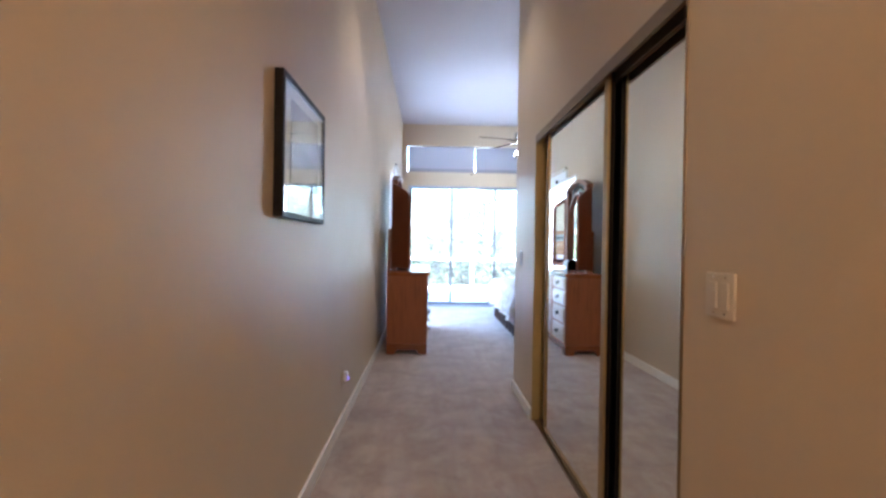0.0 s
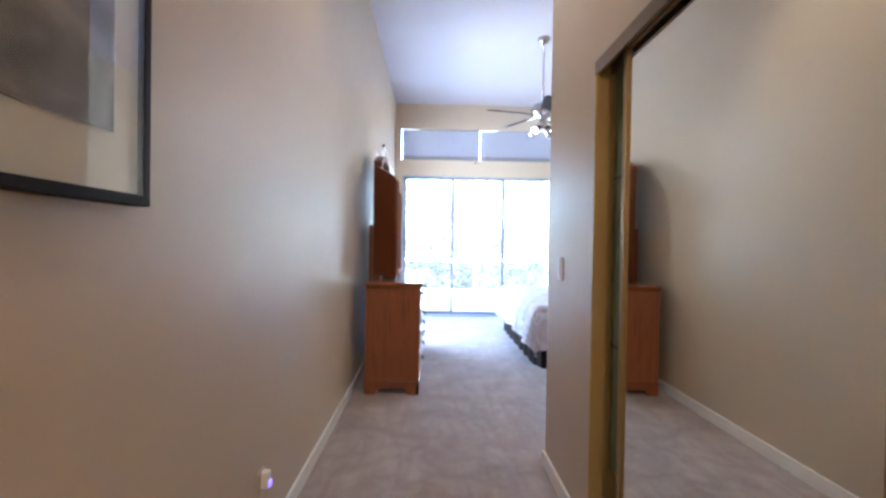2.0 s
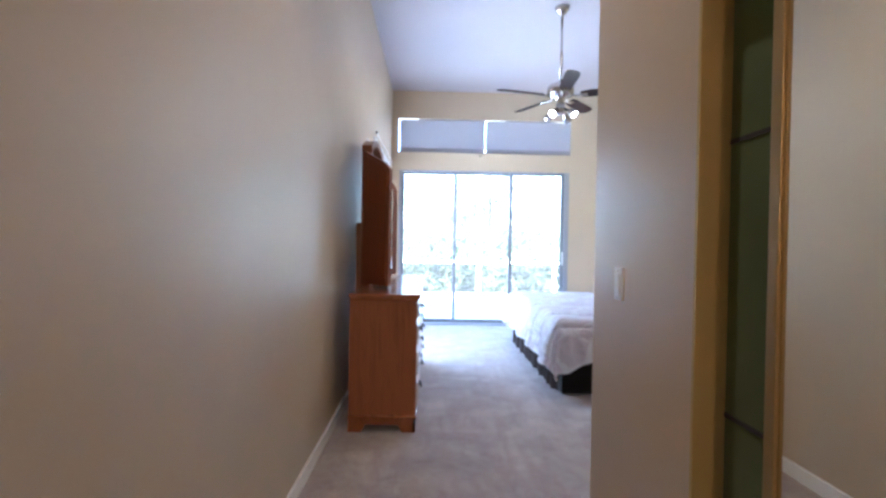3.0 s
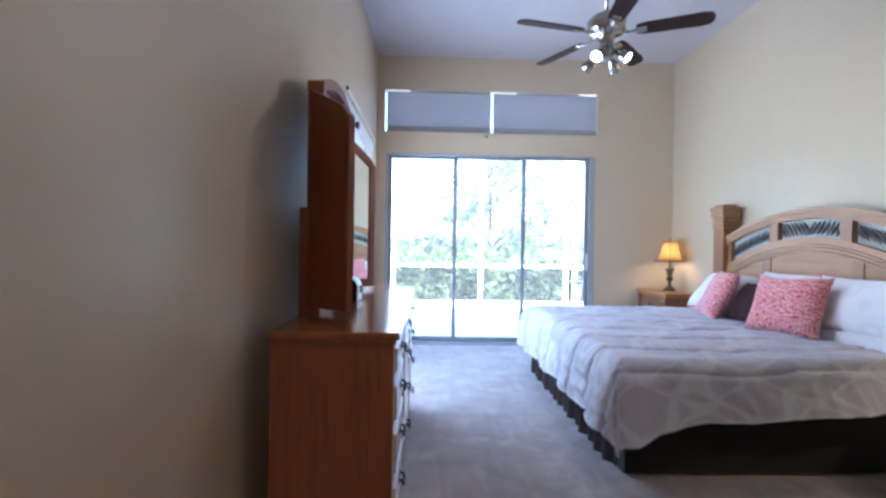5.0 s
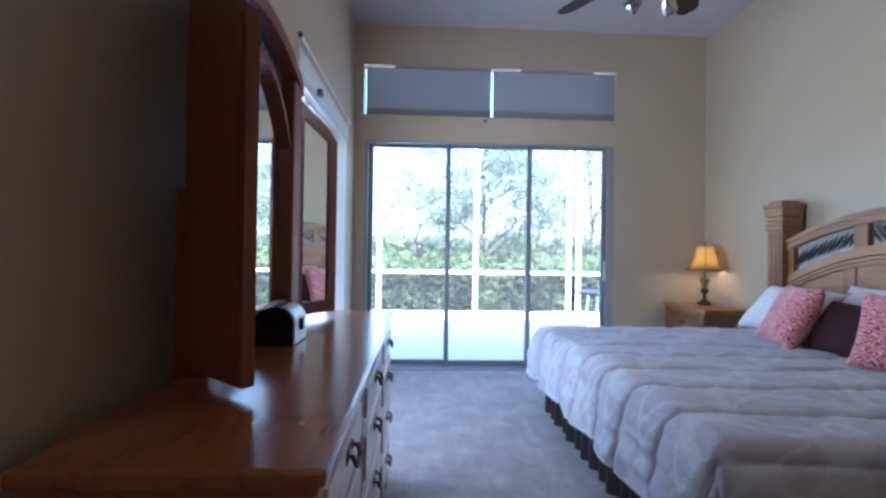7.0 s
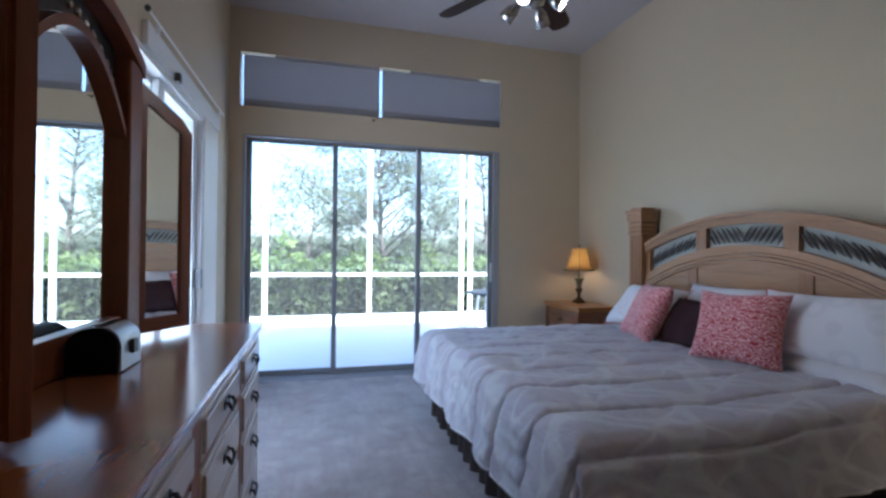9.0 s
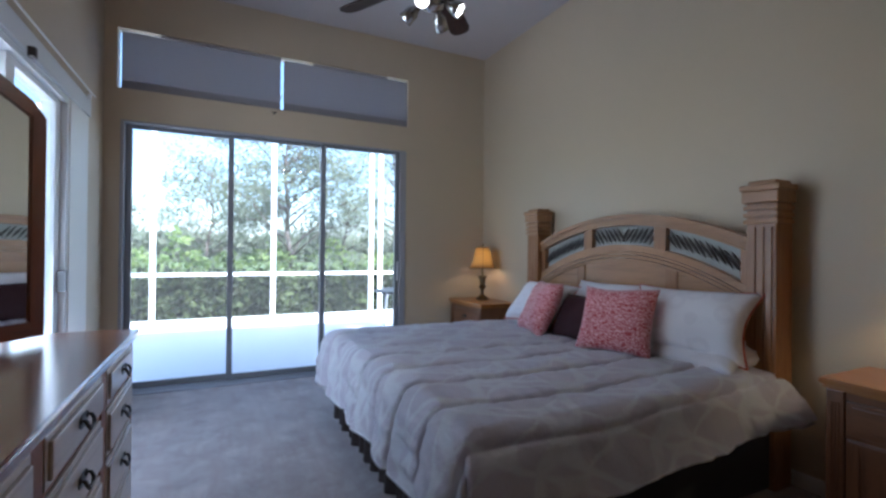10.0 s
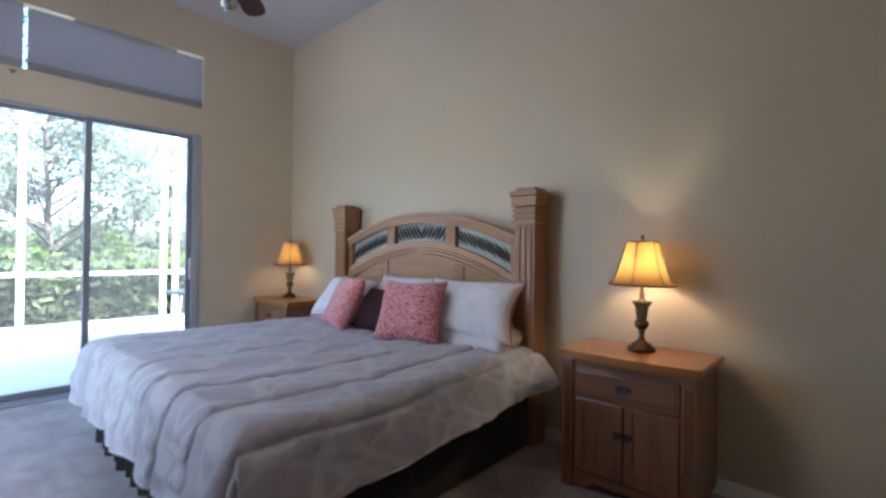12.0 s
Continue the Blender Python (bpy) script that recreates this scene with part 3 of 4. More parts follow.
def tree(x, y, height, spread, seed, leaves, size, thin=1.0):
    rng = random.Random(seed)
    ob = thing("tree", "tall airy tree with grey trunk and sparse leaves", "tree", pose(x, y, -0.12), group="trees beyond the hedge")
    wood_bm, leaf_bm = bmesh.new(), bmesh.new()
    lean = Vector((rng.uniform(-0.1, 0.1), rng.uniform(-0.1, 0.1), 1))
    knots = [Vector((0, 0, 0))]
    for i in range(6):
        knots.append(knots[-1] + (lean + Vector((rng.gauss(0, 0.09), rng.gauss(0, 0.09), 0))) * height * 0.14)
    r = 0.017 * height
    for i, (a, b) in enumerate(zip(knots, knots[1:])):
        tube(wood_bm, a, b, r * (1 - i * 0.14), r * (1 - (i + 1) * 0.14), 8)
    places = []
    for i in range(34):
        k = rng.uniform(0.9, 6)
        lo = int(k) if k < 6 else 5
        base = knots[lo].lerp(knots[min(lo + 1, 6)], k - int(k))
        ang = rng.uniform(0, 2 * math.pi)
        reach = spread * rng.uniform(0.45, 1.0) * (1.15 - 0.1 * k)
        tip = base + Vector((math.cos(ang) * reach, math.sin(ang) * reach, reach * rng.uniform(0.15, 0.7)))
        bend = base.lerp(tip, 0.5) + Vector((0, 0, reach * 0.12))
        tube(wood_bm, base, bend, r * 0.3, r * 0.18, 6)
        tube(wood_bm, bend, tip, r * 0.18, r * 0.05, 5)
        for j in range(5):
            c = bend.lerp(tip, rng.uniform(0.1, 1.1)) + Vector([rng.gauss(0, 0.13 * spread) for _ in range(3)])
            rad = spread * rng.uniform(0.04, 0.11)
            for _ in range(int(leaves / 200)):
                places.append(c + Vector((rng.gauss(0, rad), rng.gauss(0, rad), rng.gauss(0, rad * 0.55))))
    leaf_cloud(leaf_bm, places, size, rng)
    part("trunk", wood_bm, BARK, ob, smooth=True)
    part("crown", leaf_bm, TREE_LEAF, ob)
    return ob


for x, y, h, s, seed, n in ((3.2, 26, 7.8, 4.7, 11, 8800), (0.0, 34, 6.6, 4.2, 20, 4000), (9.0, 29, 8.6, 3.6, 12, 1800), (5.6, 28, 4.6, 2.6, 22, 3000), (-4.4, 38, 4.6, 1.9, 13, 1500), (-12, 40, 5.0, 2.2, 14, 1800), (13, 30, 8.0, 3.2, 15, 2400),
                            (19, 33, 8.5, 3.2, 16, 3600), (26, 30, 9.5, 3.4, 17, 3600), (-17, 32, 7.0, 2.8, 18, 2400)):
    tree(x, y, h, s, seed, n * 1.5, 0.14)
hedge("far_woods", -90, 110, 62, 75, 2.6, 14000, 1.2, TREE_LEAF, 21, "far low line of trees")

# small table standing out on the patio
pt = thing("patio_table", "small outdoor table with dark round top", "table", pose(3.42, 13.6, -0.045))
bm = bmesh.new()
turned(bm, [(0, 0.70), (0.5, 0.70), (0.52, 0.715), (0.5, 0.73), (0, 0.73)])
part("tabletop", bm, IRON, pt, smooth=False)
for k in range(4):
    bm = bmesh.new()
    c, s = math.cos(k * math.pi / 2 + 0.7), math.sin(k * math.pi / 2 + 0.7)
    tube(bm, (0.42 * c, 0.42 * s, 0), (0.34 * c, 0.34 * s, 0.70), 0.02)
    part("leg", bm, WHITE_ALU, pt)

# ---- hall: closet doors, picture, switches ----
cd = thing("closet_track", "bronze closet door track and gold side jambs", "door track")
bm = bmesh.new()
box(bm, HALL_X - 0.006, HALL_X + 0.11, CA, CB, CH - 0.012, CH)
box(bm, HALL_X - 0.006, HALL_X + 0.006, CA, CB, CH - 0.055, CH - 0.012, 0.002)
box(bm, HALL_X + 0.056, HALL_X + 0.062, CA, CB, CH - 0.055, CH - 0.012)
part("top_track", bm, BRONZE, cd)
bm = bmesh.new()
box(bm, HALL_X + 0.012, HALL_X + 0.1, CA, CB, 0.0, 0.012, 0.003)
box(bm, HALL_X + 0.05, HALL_X + 0.056, CA, CB, 0.012, 0.022)
part("bottom_track", bm, BRONZE, cd)
for a, b, m_ in ((CA, CA + 0.012, BRONZE), (CB - 0.012, CB, BRASS)):
    part("jamb", boxed(HALL_X - 0.004, HALL_X + 0.12, a, b, 0.012, CH - 0.012, bevel=0.002), m_, cd, "anodised metal strip")


def mirror_door(y0, y1, x, w0, edge):
    ob = thing("mirror_door", "sliding closet door with full mirror in gold frame", "closet door", pose(x, 0, 0.024), group="closet doors")
    h, w = CH - 0.045, 0.03
    for a, b, m in ((y0, y0 + w0, edge), (y1 - w, y1, DULL_GOLD)):
        stile = part("stile", boxed(-0.014, -0.004, a, b, 0, h, bevel=0.003), m, ob)
        # black behind each stile stands for the shaded gap between the doors
        part("stile_back", boxed(-0.0038, 0.0155, a, b, 0.002, h - 0.002), BLACK, stile, "black strip for the shaded gap between doors")
    part("rail", boxed(-0.012, 0.012, y0 + w0, y1 - w, 0, 0.03, bevel=0.003), DULL_GOLD, ob)
    part("rail", boxed(-0.012, 0.012, y0 + w0, y1 - w, h - 0.025, h, bevel=0.003), DULL_GOLD, ob)
    part("mirror", boxed(-0.004, 0.002, y0 + w0 - 0.004, y1 - w + 0.004, 0.026, h - 0.021), MIRROR, ob, "clear silvered mirror")
    part("backing", boxed(0.0025, 0.01, y0 + w0 - 0.004, y1 - w + 0.004, 0.026, h - 0.021), BLACK, ob)
    return ob


mirror_door(4.035, 5.085, HALL_X + 0.036, 0.05, DULL_GOLD)
mirror_door(3.44, 4.17, HALL_X + 0.07, 0.04, SHADED_GOLD)

closet = thing("closet_shelf", "dark green fabric closet organiser with shelves", "organiser", pose(HALL_X + 0.085, 4.975, 0))
bm = bmesh.new()
box(bm, 0, 0.4, 0, 0.02, 0.35, 2.1, 0.004)
box(bm, 0, 0.4, 0.36, 0.38, 0.35, 2.1, 0.004)
box(bm, 0.385, 0.4, 0.02, 0.36, 0.35, 2.1)
part("side_cloth", bm, GREEN, closet)
part("front_cloth", boxed(-0.006, -0.001, 0.0, 0.38, 0.35, 2.1, bevel=0.002), GREEN, closet)
for z in (0.86, 1.55):
    part("seam_band", boxed(-0.009, -0.0065, 0.0, 0.38, z, z + 0.012), DARK_BASE, closet)
for z in (0.36, 0.86, 1.4, 1.75, 2.08):
    part("shelf", boxed(0.004, 0.384, 0.021, 0.359, z, z + 0.025, bevel=0.004), GREEN, closet)

pic = thing("framed_picture", "deep black frame with a wide mount and print", "picture", pose(X0 + 0.002, 0, 0))
PA, PB, PZ0, PZ1, PD, FW = 3.762, 4.432, 1.346, 1.898, 0.036, 0.023
bm = bmesh.new()
for a, b, c, d in ((PA, PA + FW, PZ0, PZ1), (PB - FW, PB, PZ0, PZ1), (PA + FW, PB - FW, PZ0, PZ0 + FW), (PA + FW, PB - FW, PZ1 - FW, PZ1)):
    box(bm, 0, PD, a, b, c, d, 0.003)
part("picture_frame", bm, BLACK, pic)
part("backing", boxed(0.0, 0.02, PA + FW, PB - FW, PZ0 + FW, PZ1 - FW), MAT_BOARD, pic, "cream mount board")
part("print", boxed(0.0205, 0.023, PA + 0.14, PB - 0.1, PZ0 + 0.14, PZ1 - 0.07), PRINT, pic, "grey and sepia photograph")
pg = part("glazing", boxed(0.031, 0.034, PA + FW - 0.003, PB - FW + 0.003, PZ0 + FW - 0.003, PZ1 - FW + 0.003), picture_glass(), pic, "reflective picture glass")
pg.visible_shadow = False


def switch_plate(at, gangs, label, material):
    ob = thing("light_switch", label, "light switch", at)
    w = 0.07 + 0.046 * (gangs - 1)
    part("plate", boxed(0, 0.007, -w / 2, w / 2, -0.058, 0.058, bevel=0.003), material, ob)
    for g in range(gangs):
        y = (g - (gangs - 1) / 2) * 0.046
        bm = bmesh.new()
        box(bm, 0.006, 0.011, y - 0.016, y + 0.016, -0.034, 0.034, 0.002)
        part("rocker", bm, material, ob)
        for z in (-0.046, 0.046):
            bm = bmesh.new()
            turned(bm, [(0, 0.0068), (0.003, 0.0068), (0.003, 0.0082), (0, 0.0085)], sides=8, m=pose(0, y, z, 0, 90, 0))
            part("screw", bm, CHROME, ob)


switch_plate(pose(HALL_X, 3.2, 1.13, 0, 0, 180), 2, "cream double light switch beside the closet", PLATE)
switch_plate(pose(HALL_X, 5.772, 1.156, 0, 0, 180), 1, "white single light switch on the hall wall", VINYL)

cleat = thing("cord_cleat", "small dark metal cord cleat below the transom shades", "cord cleat", pose(1.15, END_Y, 2.72))
part("plate", boxed(-0.008, 0.008, -0.004, 0.0, -0.014, 0.014, bevel=0.001), IRON, cleat)
bm = bmesh.new()
tube(bm, (0, -0.003, 0), (0, -0.022, 0), 0.005, sides=8)
bent(bm, [(-0.022, -0.028, 0.004), (0, -0.022, 0), (0.022, -0.028, 0.004)], 0.005, 6)
part("horn", bm, IRON, cleat)

outlet = thing("wall_outlet", "cream duplex wall outlet with a plug-in night light", "outlet", pose(X0, 5.21, 0.318))
part("plate", boxed(0, 0.006, -0.036, 0.036, -0.058, 0.058, bevel=0.003), PLATE, outlet)
for z in (-0.024, 0.024):
    socket = part("socket", boxed(0.005, 0.009, -0.017, 0.017, z - 0.014, z + 0.014, bevel=0.002), PLATE, outlet)
    for y in (-0.006, 0.006):
        part("slot", boxed(0.0085, 0.0095, y - 0.0012, y + 0.0012, z - 0.005, z + 0.005), BLACK, socket)
nl = thing("night_light", "small white plug-in night light with violet glow", "night light", pose(X0 + 0.0095, 5.21, 0.343))
part("body", boxed(0, 0.03, -0.02, 0.02, -0.035, 0.03, bevel=0.008), VINYL, nl)
part("lens", boxed(0.03, 0.036, -0.014, 0.014, -0.03, -0.006, bevel=0.003), glow("violet_led", (0.2, 0.12, 1.0), 0.06), nl)

hl = thing("ceiling_light", "round warm glass light hanging on a thin rod", "ceiling light", pose(0.4, 0.3, 0))
bm = bmesh.new()
turned(bm, [(0, TOP), (0.07, TOP), (0.065, TOP - 0.025), (0.02, TOP - 0.04), (0, TOP - 0.041)])
part("canopy", bm, CHROME, hl, smooth=True)
part("rod", tube(bmesh.new(), (0, 0, 2.56), (0, 0, TOP - 0.03), 0.008), CHROME, hl, smooth=True)
bm = bmesh.new()
turned(bm, [(0, 2.58), (0.04, 2.57), (0.11, 2.5), (0.12, 2.44), (0.09, 2.37), (0, 2.35)])
part("globe", bm, glow("warm_globe", (1.0, 0.62, 0.3), 5.0), hl, smooth=True)
lamp("hall_bulb", "POINT", HALL_W, (1.0, 0.62, 0.31), pose(0.4, 0.3, 2.22), radius=0.1)

# added downlights, out of view, that fill the hall floor and side wall
for y, watts_of, spread_of in ((2.7, FILL_CAN_W, 78), (5.6, FILL_CAN_W * 1.4, 96)):
    can = thing("downlight", "added fill light, unseen white recessed can, lit warm", "downlight", pose(0.4, y, TOP), group="hall downlights")
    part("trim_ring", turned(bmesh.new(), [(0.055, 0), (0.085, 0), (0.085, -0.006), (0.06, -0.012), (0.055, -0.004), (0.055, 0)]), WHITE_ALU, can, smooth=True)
    part("lens", turned(bmesh.new(), [(0, 0), (0.055, 0), (0.05, -0.004), (0, -0.006)]), glow("fill_can_lens", (1.0, 0.72, 0.45), 3.0), can, smooth=True)
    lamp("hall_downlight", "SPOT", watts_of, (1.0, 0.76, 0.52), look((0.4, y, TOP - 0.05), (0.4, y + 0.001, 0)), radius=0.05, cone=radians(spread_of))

# ---- dresser ----
DX0, DX1, DY0, DY1, DTOP = -0.163, 0.295, 7.27, 9.15, 0.943


def bail_handle(parent, m):
    """A dark bail pull with two rosettes, facing +x."""
    bm = bmesh.new()
    for y in (-0.04, 0.04):
        turned(bm, [(0, 0), (0.014, 0), (0.012, 0.006), (0.005, 0.008), (0.005, 0.018), (0, 0.02)], sides=10, m=pose(0, y, 0, 0, 90, 0))
    turned(bm, [(0, 0), (1, 0.0), (0.92, 0.003), (0, 0.004)], sides=16, m=pose(0, 0, -0.008, 0, 90, 0) @ Matrix.Diagonal((0.026, 0.058, 1, 1)))
    pts = [(0.016, -0.04, 0), (0.024, -0.042, -0.018), (0.026, -0.025, -0.032), (0.026, 0.025, -0.032), (0.024, 0.042, -0.018), (0.016, 0.04, 0)]
    bent(bm, pts, 0.0065, 6)
    return part("handle", bm, IRON, parent, "dark iron bail pull", at=m @ Matrix.Scale(0.72, 4))


dr = thing("dresser", "long honey-brown wooden dresser with iron drawer pulls", "dresser")
bm = bmesh.new()
box(bm, DX0, DX1 - 0.022, DY0 + 0.012, DY0 + 0.035, 0.1, DTOP - 0.04)
box(bm, DX0, DX1 - 0.022, DY1 - 0.035, DY1 - 0.012, 0.1, DTOP - 0.04)
box(bm, DX0, DX0 + 0.01, DY0 + 0.035, DY1 - 0.035, 0.1, DTOP - 0.04)
box(bm, DX0 + 0.01, DX1 - 0.03, DY0 + 0.035, DY1 - 0.035, 0.1, 0.12)
part("carcass", bm, OAK_Z, dr)
bm = bmesh.new()
box(bm, DX0 - 0.005, DX1 + 0.024, DY0 - 0.012, DY1 + 0.012, DTOP - 0.03, DTOP, 0.008)
box(bm, DX0, DX1 + 0.01, DY0, DY1, DTOP - 0.048, DTOP - 0.03, 0.005)
part("top", bm, OAK_Y, dr, "glossy polished top")
# plinth with bracket feet
bm = bmesh.new()
for y in (DY0, DY1 - 0.02):
    outline = [(DX0, 0), (DX0 + 0.09, 0), (DX0 + 0.12, 0.05), (DX1 - 0.12, 0.05), (DX1 - 0.09, 0), (DX1, 0), (DX1, 0.1), (DX0, 0.1)]
    sub = bmesh.new()
    prism(sub, outline, 0, 0.02)
    bmesh.ops.transform(sub, matrix=Matrix(((0, 1, 0, 0), (1, 0, 0, y), (0, 0, 1, 0), (0, 0, 0, 1))), verts=sub.verts)
    data = bpy.data.meshes.new("tmp")
    sub.to_mesh(data)
    sub.free()
    bm.from_mesh(data)
    bpy.data.meshes.remove(data)
prism(bm, [(DY0, 0), (DY0 + 0.12, 0), (DY0 + 0.16, 0.05), (DY1 - 0.16, 0.05), (DY1 - 0.12, 0), (DY1, 0), (DY1, 0.1), (DY0, 0.1)], DX1 - 0.02, DX1)
box(bm, DX0 - 0.003, DX1 + 0.006, DY0 - 0.006, DY1 + 0.006, 0.092, 0.112, 0.004)
part("plinth", bm, OAK_Y, dr)
bm = bmesh.new()
cols = [(DY0 + 0.06, 7.835), (7.925, 8.495), (8.585, DY1 - 0.06)]
for a, b in ((DY0 + 0.012, DY0 + 0.05), (7.841, 7.919), (8.501, 8.579), (DY1 - 0.05, DY1 - 0.012)):
    box(bm, DX1 - 0.022, DX1, a, b, 0.112, DTOP - 0.048, 0.003)
rows = [(0.135, 0.335), (0.355, 0.545), (0.565, 0.735), (0.755, 0.885)]
box(bm, DX1 - 0.022, DX1 - 0.004, DY0 + 0.05, DY1 - 0.05, 0.112, 0.128)
for (_, a), (b, _) in zip(rows, rows[1:]):
    box(bm, DX1 - 0.022, DX1 - 0.004, DY0 + 0.05, DY1 - 0.05, a + 0.004, b - 0.004)
part("face_frame", bm, OAK_Z, dr)
for a, b in cols:
    for c, d in rows:
        bm = bmesh.new()
        box(bm, DX1 - 0.03, DX1 + 0.002, a, b, c, d, 0.004)
        box(bm, DX1 + 0.0, DX1 + 0.012, a + 0.018, b - 0.018, c + 0.018, d - 0.018, 0.006)
        drawer = part("drawer", bm, WASHED_GLARE, dr)
        bail_handle(drawer, pose(DX1 + 0.012, (a + b) / 2, (c + d) / 2 + 0.014) @ Matrix.Scale(1.15, 4))

# ---- folding mirror on the dresser ----
MZ0 = DTOP
tm = thing("dresser_mirror", "three-part arched wooden dresser mirror with angled wings", "mirror")
MX, MA, MB = -0.15, 7.79, 8.7
MC = (MA + MB) / 2


def arch(y):
    return 2.17 - 0.53 * (y - MC) ** 2


def inner_arch(y):
    return 1.97 - 2.2 * (y - MC) ** 2


bm = bmesh.new()
for a, b in ((MA, MA + 0.12), (MB - 0.12, MB)):
    box(bm, MX - 0.02, MX + 0.05, a, b, MZ0, 2.03, 0.008)
box(bm, MX - 0.02, MX + 0.028, MA + 0.12, MB - 0.12, MZ0, MZ0 + 0.12, 0.005)
part("frame", bm, RED_OAK_Z, tm)
bm = bmesh.new()
band(bm, lambda y: arch(y) - 0.055, arch, MA - 0.01, MB + 0.01, MX - 0.022, MX + 0.056)
part("arch_rail", bm, RED_OAK_Y, tm)
bm = bmesh.new()
band(bm, inner_arch, lambda y: inner_arch(y) + 0.035, MA + 0.115, MB - 0.115, MX - 0.015, MX + 0.036)
part("inner_arch", bm, RED_OAK_Y, tm)
part("fretwork_back", band(bmesh.new(), lambda y: inner_arch(y) + 0.03, lambda y: arch(y) - 0.05, MA + 0.115, MB - 0.115, MX - 0.016, MX - 0.008), IRON, tm)
for i in range(13):
    y = MA + 0.15 + (MB - MA - 0.3) * i / 12
    zc = (inner_arch(y) + 0.035 + arch(y) - 0.055) / 2
    bm = bmesh.new()
    turned(bm, [(0, 0), (0.02, 0.002), (0.016, 0.012), (0, 0.016)], sides=6, m=pose(MX - 0.008, y, zc, 0, 90, 0) @ Matrix.Diagonal((1.1, 0.85, 1, 1)))
    part("fret_leaf", bm, CHROME, tm, "pale metal fret ornament")
bm = bmesh.new()
band(bm, lambda y: MZ0 + 0.07, lambda y: inner_arch(y) + 0.004, MA + 0.115, MB - 0.115, MX - 0.002, MX + 0.004)
part("mirror", bm, MIRROR, tm, "clear silvered mirror")
part("mirror_back", boxed(MX - 0.026, MX - 0.0225, MA + 0.02, MB - 0.02, MZ0 + 0.02, 2.0), RED_OAK_Z, tm)


def wing(at, name_label):
    """A hinged side mirror: local +y runs from the hinge to the free edge, +x faces the room."""
    w = 0.285
    top = lambda y: 2.01 - 0.14 * (y / w) if y < 0.8 * w else 2.01 - 0.112 - 0.12 * (y / w - 0.8) / 0.2 * 0.5
    bot = MZ0 + 0.026
    holder = part("wing", band(bmesh.new(), lambda y: bot, top, 0.0, 0.062, -0.016, 0.016, 4), RED_OAK_Z, tm, name_label, at=at)
    part("outer_stile", band(bmesh.new(), lambda y: bot, top, w - 0.055, w, -0.016, 0.016, 6), RED_OAK_Z, holder)
    part("bottom_rail", boxed(-0.015, 0.015, 0.062, w - 0.055, bot, bot + 0.06), RED_OAK_Y, holder)
    part("top_rail", band(bmesh.new(), lambda y: top(y) - 0.065, top, 0.062, w - 0.055, -0.015, 0.015, 8), RED_OAK_Y, holder)
    part("mirror", band(bmesh.new(), lambda y: bot + 0.055, lambda y: top(y) - 0.06, 0.058, w - 0.051, 0.001, 0.007, 8), MIRROR, holder, "clear silvered mirror")
    part("back_panel", band(bmesh.new(), lambda y: bot + 0.03, lambda y: top(y) - 0.03, 0.02, w - 0.02, -0.022, -0.0165, 8), RED_OAK_Z, holder)
    return holder


# far wing opens away from the middle; near wing is built mirrored
wing(pose(MX + 0.005, MB + 0.006, 0, 0, 0, -33), "slightly angled wing mirror")
near = wing(pose(MX + 0.005, MA - 0.006, 0, 0, 0, 0), "sharply folded wing mirror, back turned to the hall")
near.matrix_basis = pose(MX + 0.005, MA - 0.006, 0, 0, 0, 50) @ Matrix.Diagonal((1, -1, 1, 1))
for y in (MA + 0.05, MB - 0.09):
    part("support", boxed(DX0 - 0.055, MX - 0.0265, y, y + 0.04, 0.0, 1.45, bevel=0.003), RED_OAK_Z, tm)

# jewellery box with a rounded lid
jb = thing("jewellery_box", "small black domed box with silver front and clasp", "box", pose(-0.05, 8.17, DTOP + 0.001, 0, 0, 90) @ Matrix.Diagonal((1, 1.34, 1.14, 1)))
dome = [(-0.05, 0), (0.05, 0)] + [(0.05 * math.cos(a), 0.07 + 0.05 * math.sin(a)) for a in [math.pi * i / 12 for i in range(13)]]
part("body", prism(bmesh.new(), dome, 0, 0.18), BLACK, jb, "black leather body")
arc = [(-0.0505, 0.004), (-0.0505, 0.07)] + [(0.0505 * math.cos(a), 0.07 + 0.0505 * math.sin(a)) for a in [math.pi - math.pi * i / 18 for i in range(1, 8)]]
shell = arc + [(y * 1.07, 0.07 + (z - 0.07) * 1.07 if z > 0.07 else z) for y, z in arc[::-1]]
part("front", prism(bmesh.new(), shell, 0.012, 0.168), metal("brushed_silver", (0.46, 0.46, 0.475), 0.4), jb, "silver front panel")
part("clasp", boxed(0.074, 0.106, -0.064, -0.054, 0.04, 0.078, bevel=0.003), IRON, jb)

# ---- ceiling fan ----
fan = thing("ceiling_fan", "nickel ceiling fan with five dark blades, four spotlights", "ceiling fan", pose(1.69, 8.86, 0))
bm = bmesh.new()
turned(bm, [(0, TOP), (0.075, TOP), (0.07, TOP - 0.03), (0.03, TOP - 0.07), (0, TOP - 0.072)])
part("canopy", bm, CHROME, fan, smooth=True)
bm = bmesh.new()
tube(bm, (0, 0, 2.98), (0, 0, TOP - 0.06), 0.013, sides=12)
part("downrod", bm, CHROME, fan, smooth=True)
bm = bmesh.new()
turned(bm, [(0, 3.0), (0.03, 2.995), (0.05, 2.965), (0.11, 2.95), (0.135, 2.92), (0.135, 2.86), (0.12, 2.835), (0.06, 2.82), (0.045, 2.77), (0.05, 2.72), (0.065, 2.70), (0.06, 2.66), (0.02, 2.64), (0, 2.635)])
part("motor", bm, CHROME, fan, smooth=True)
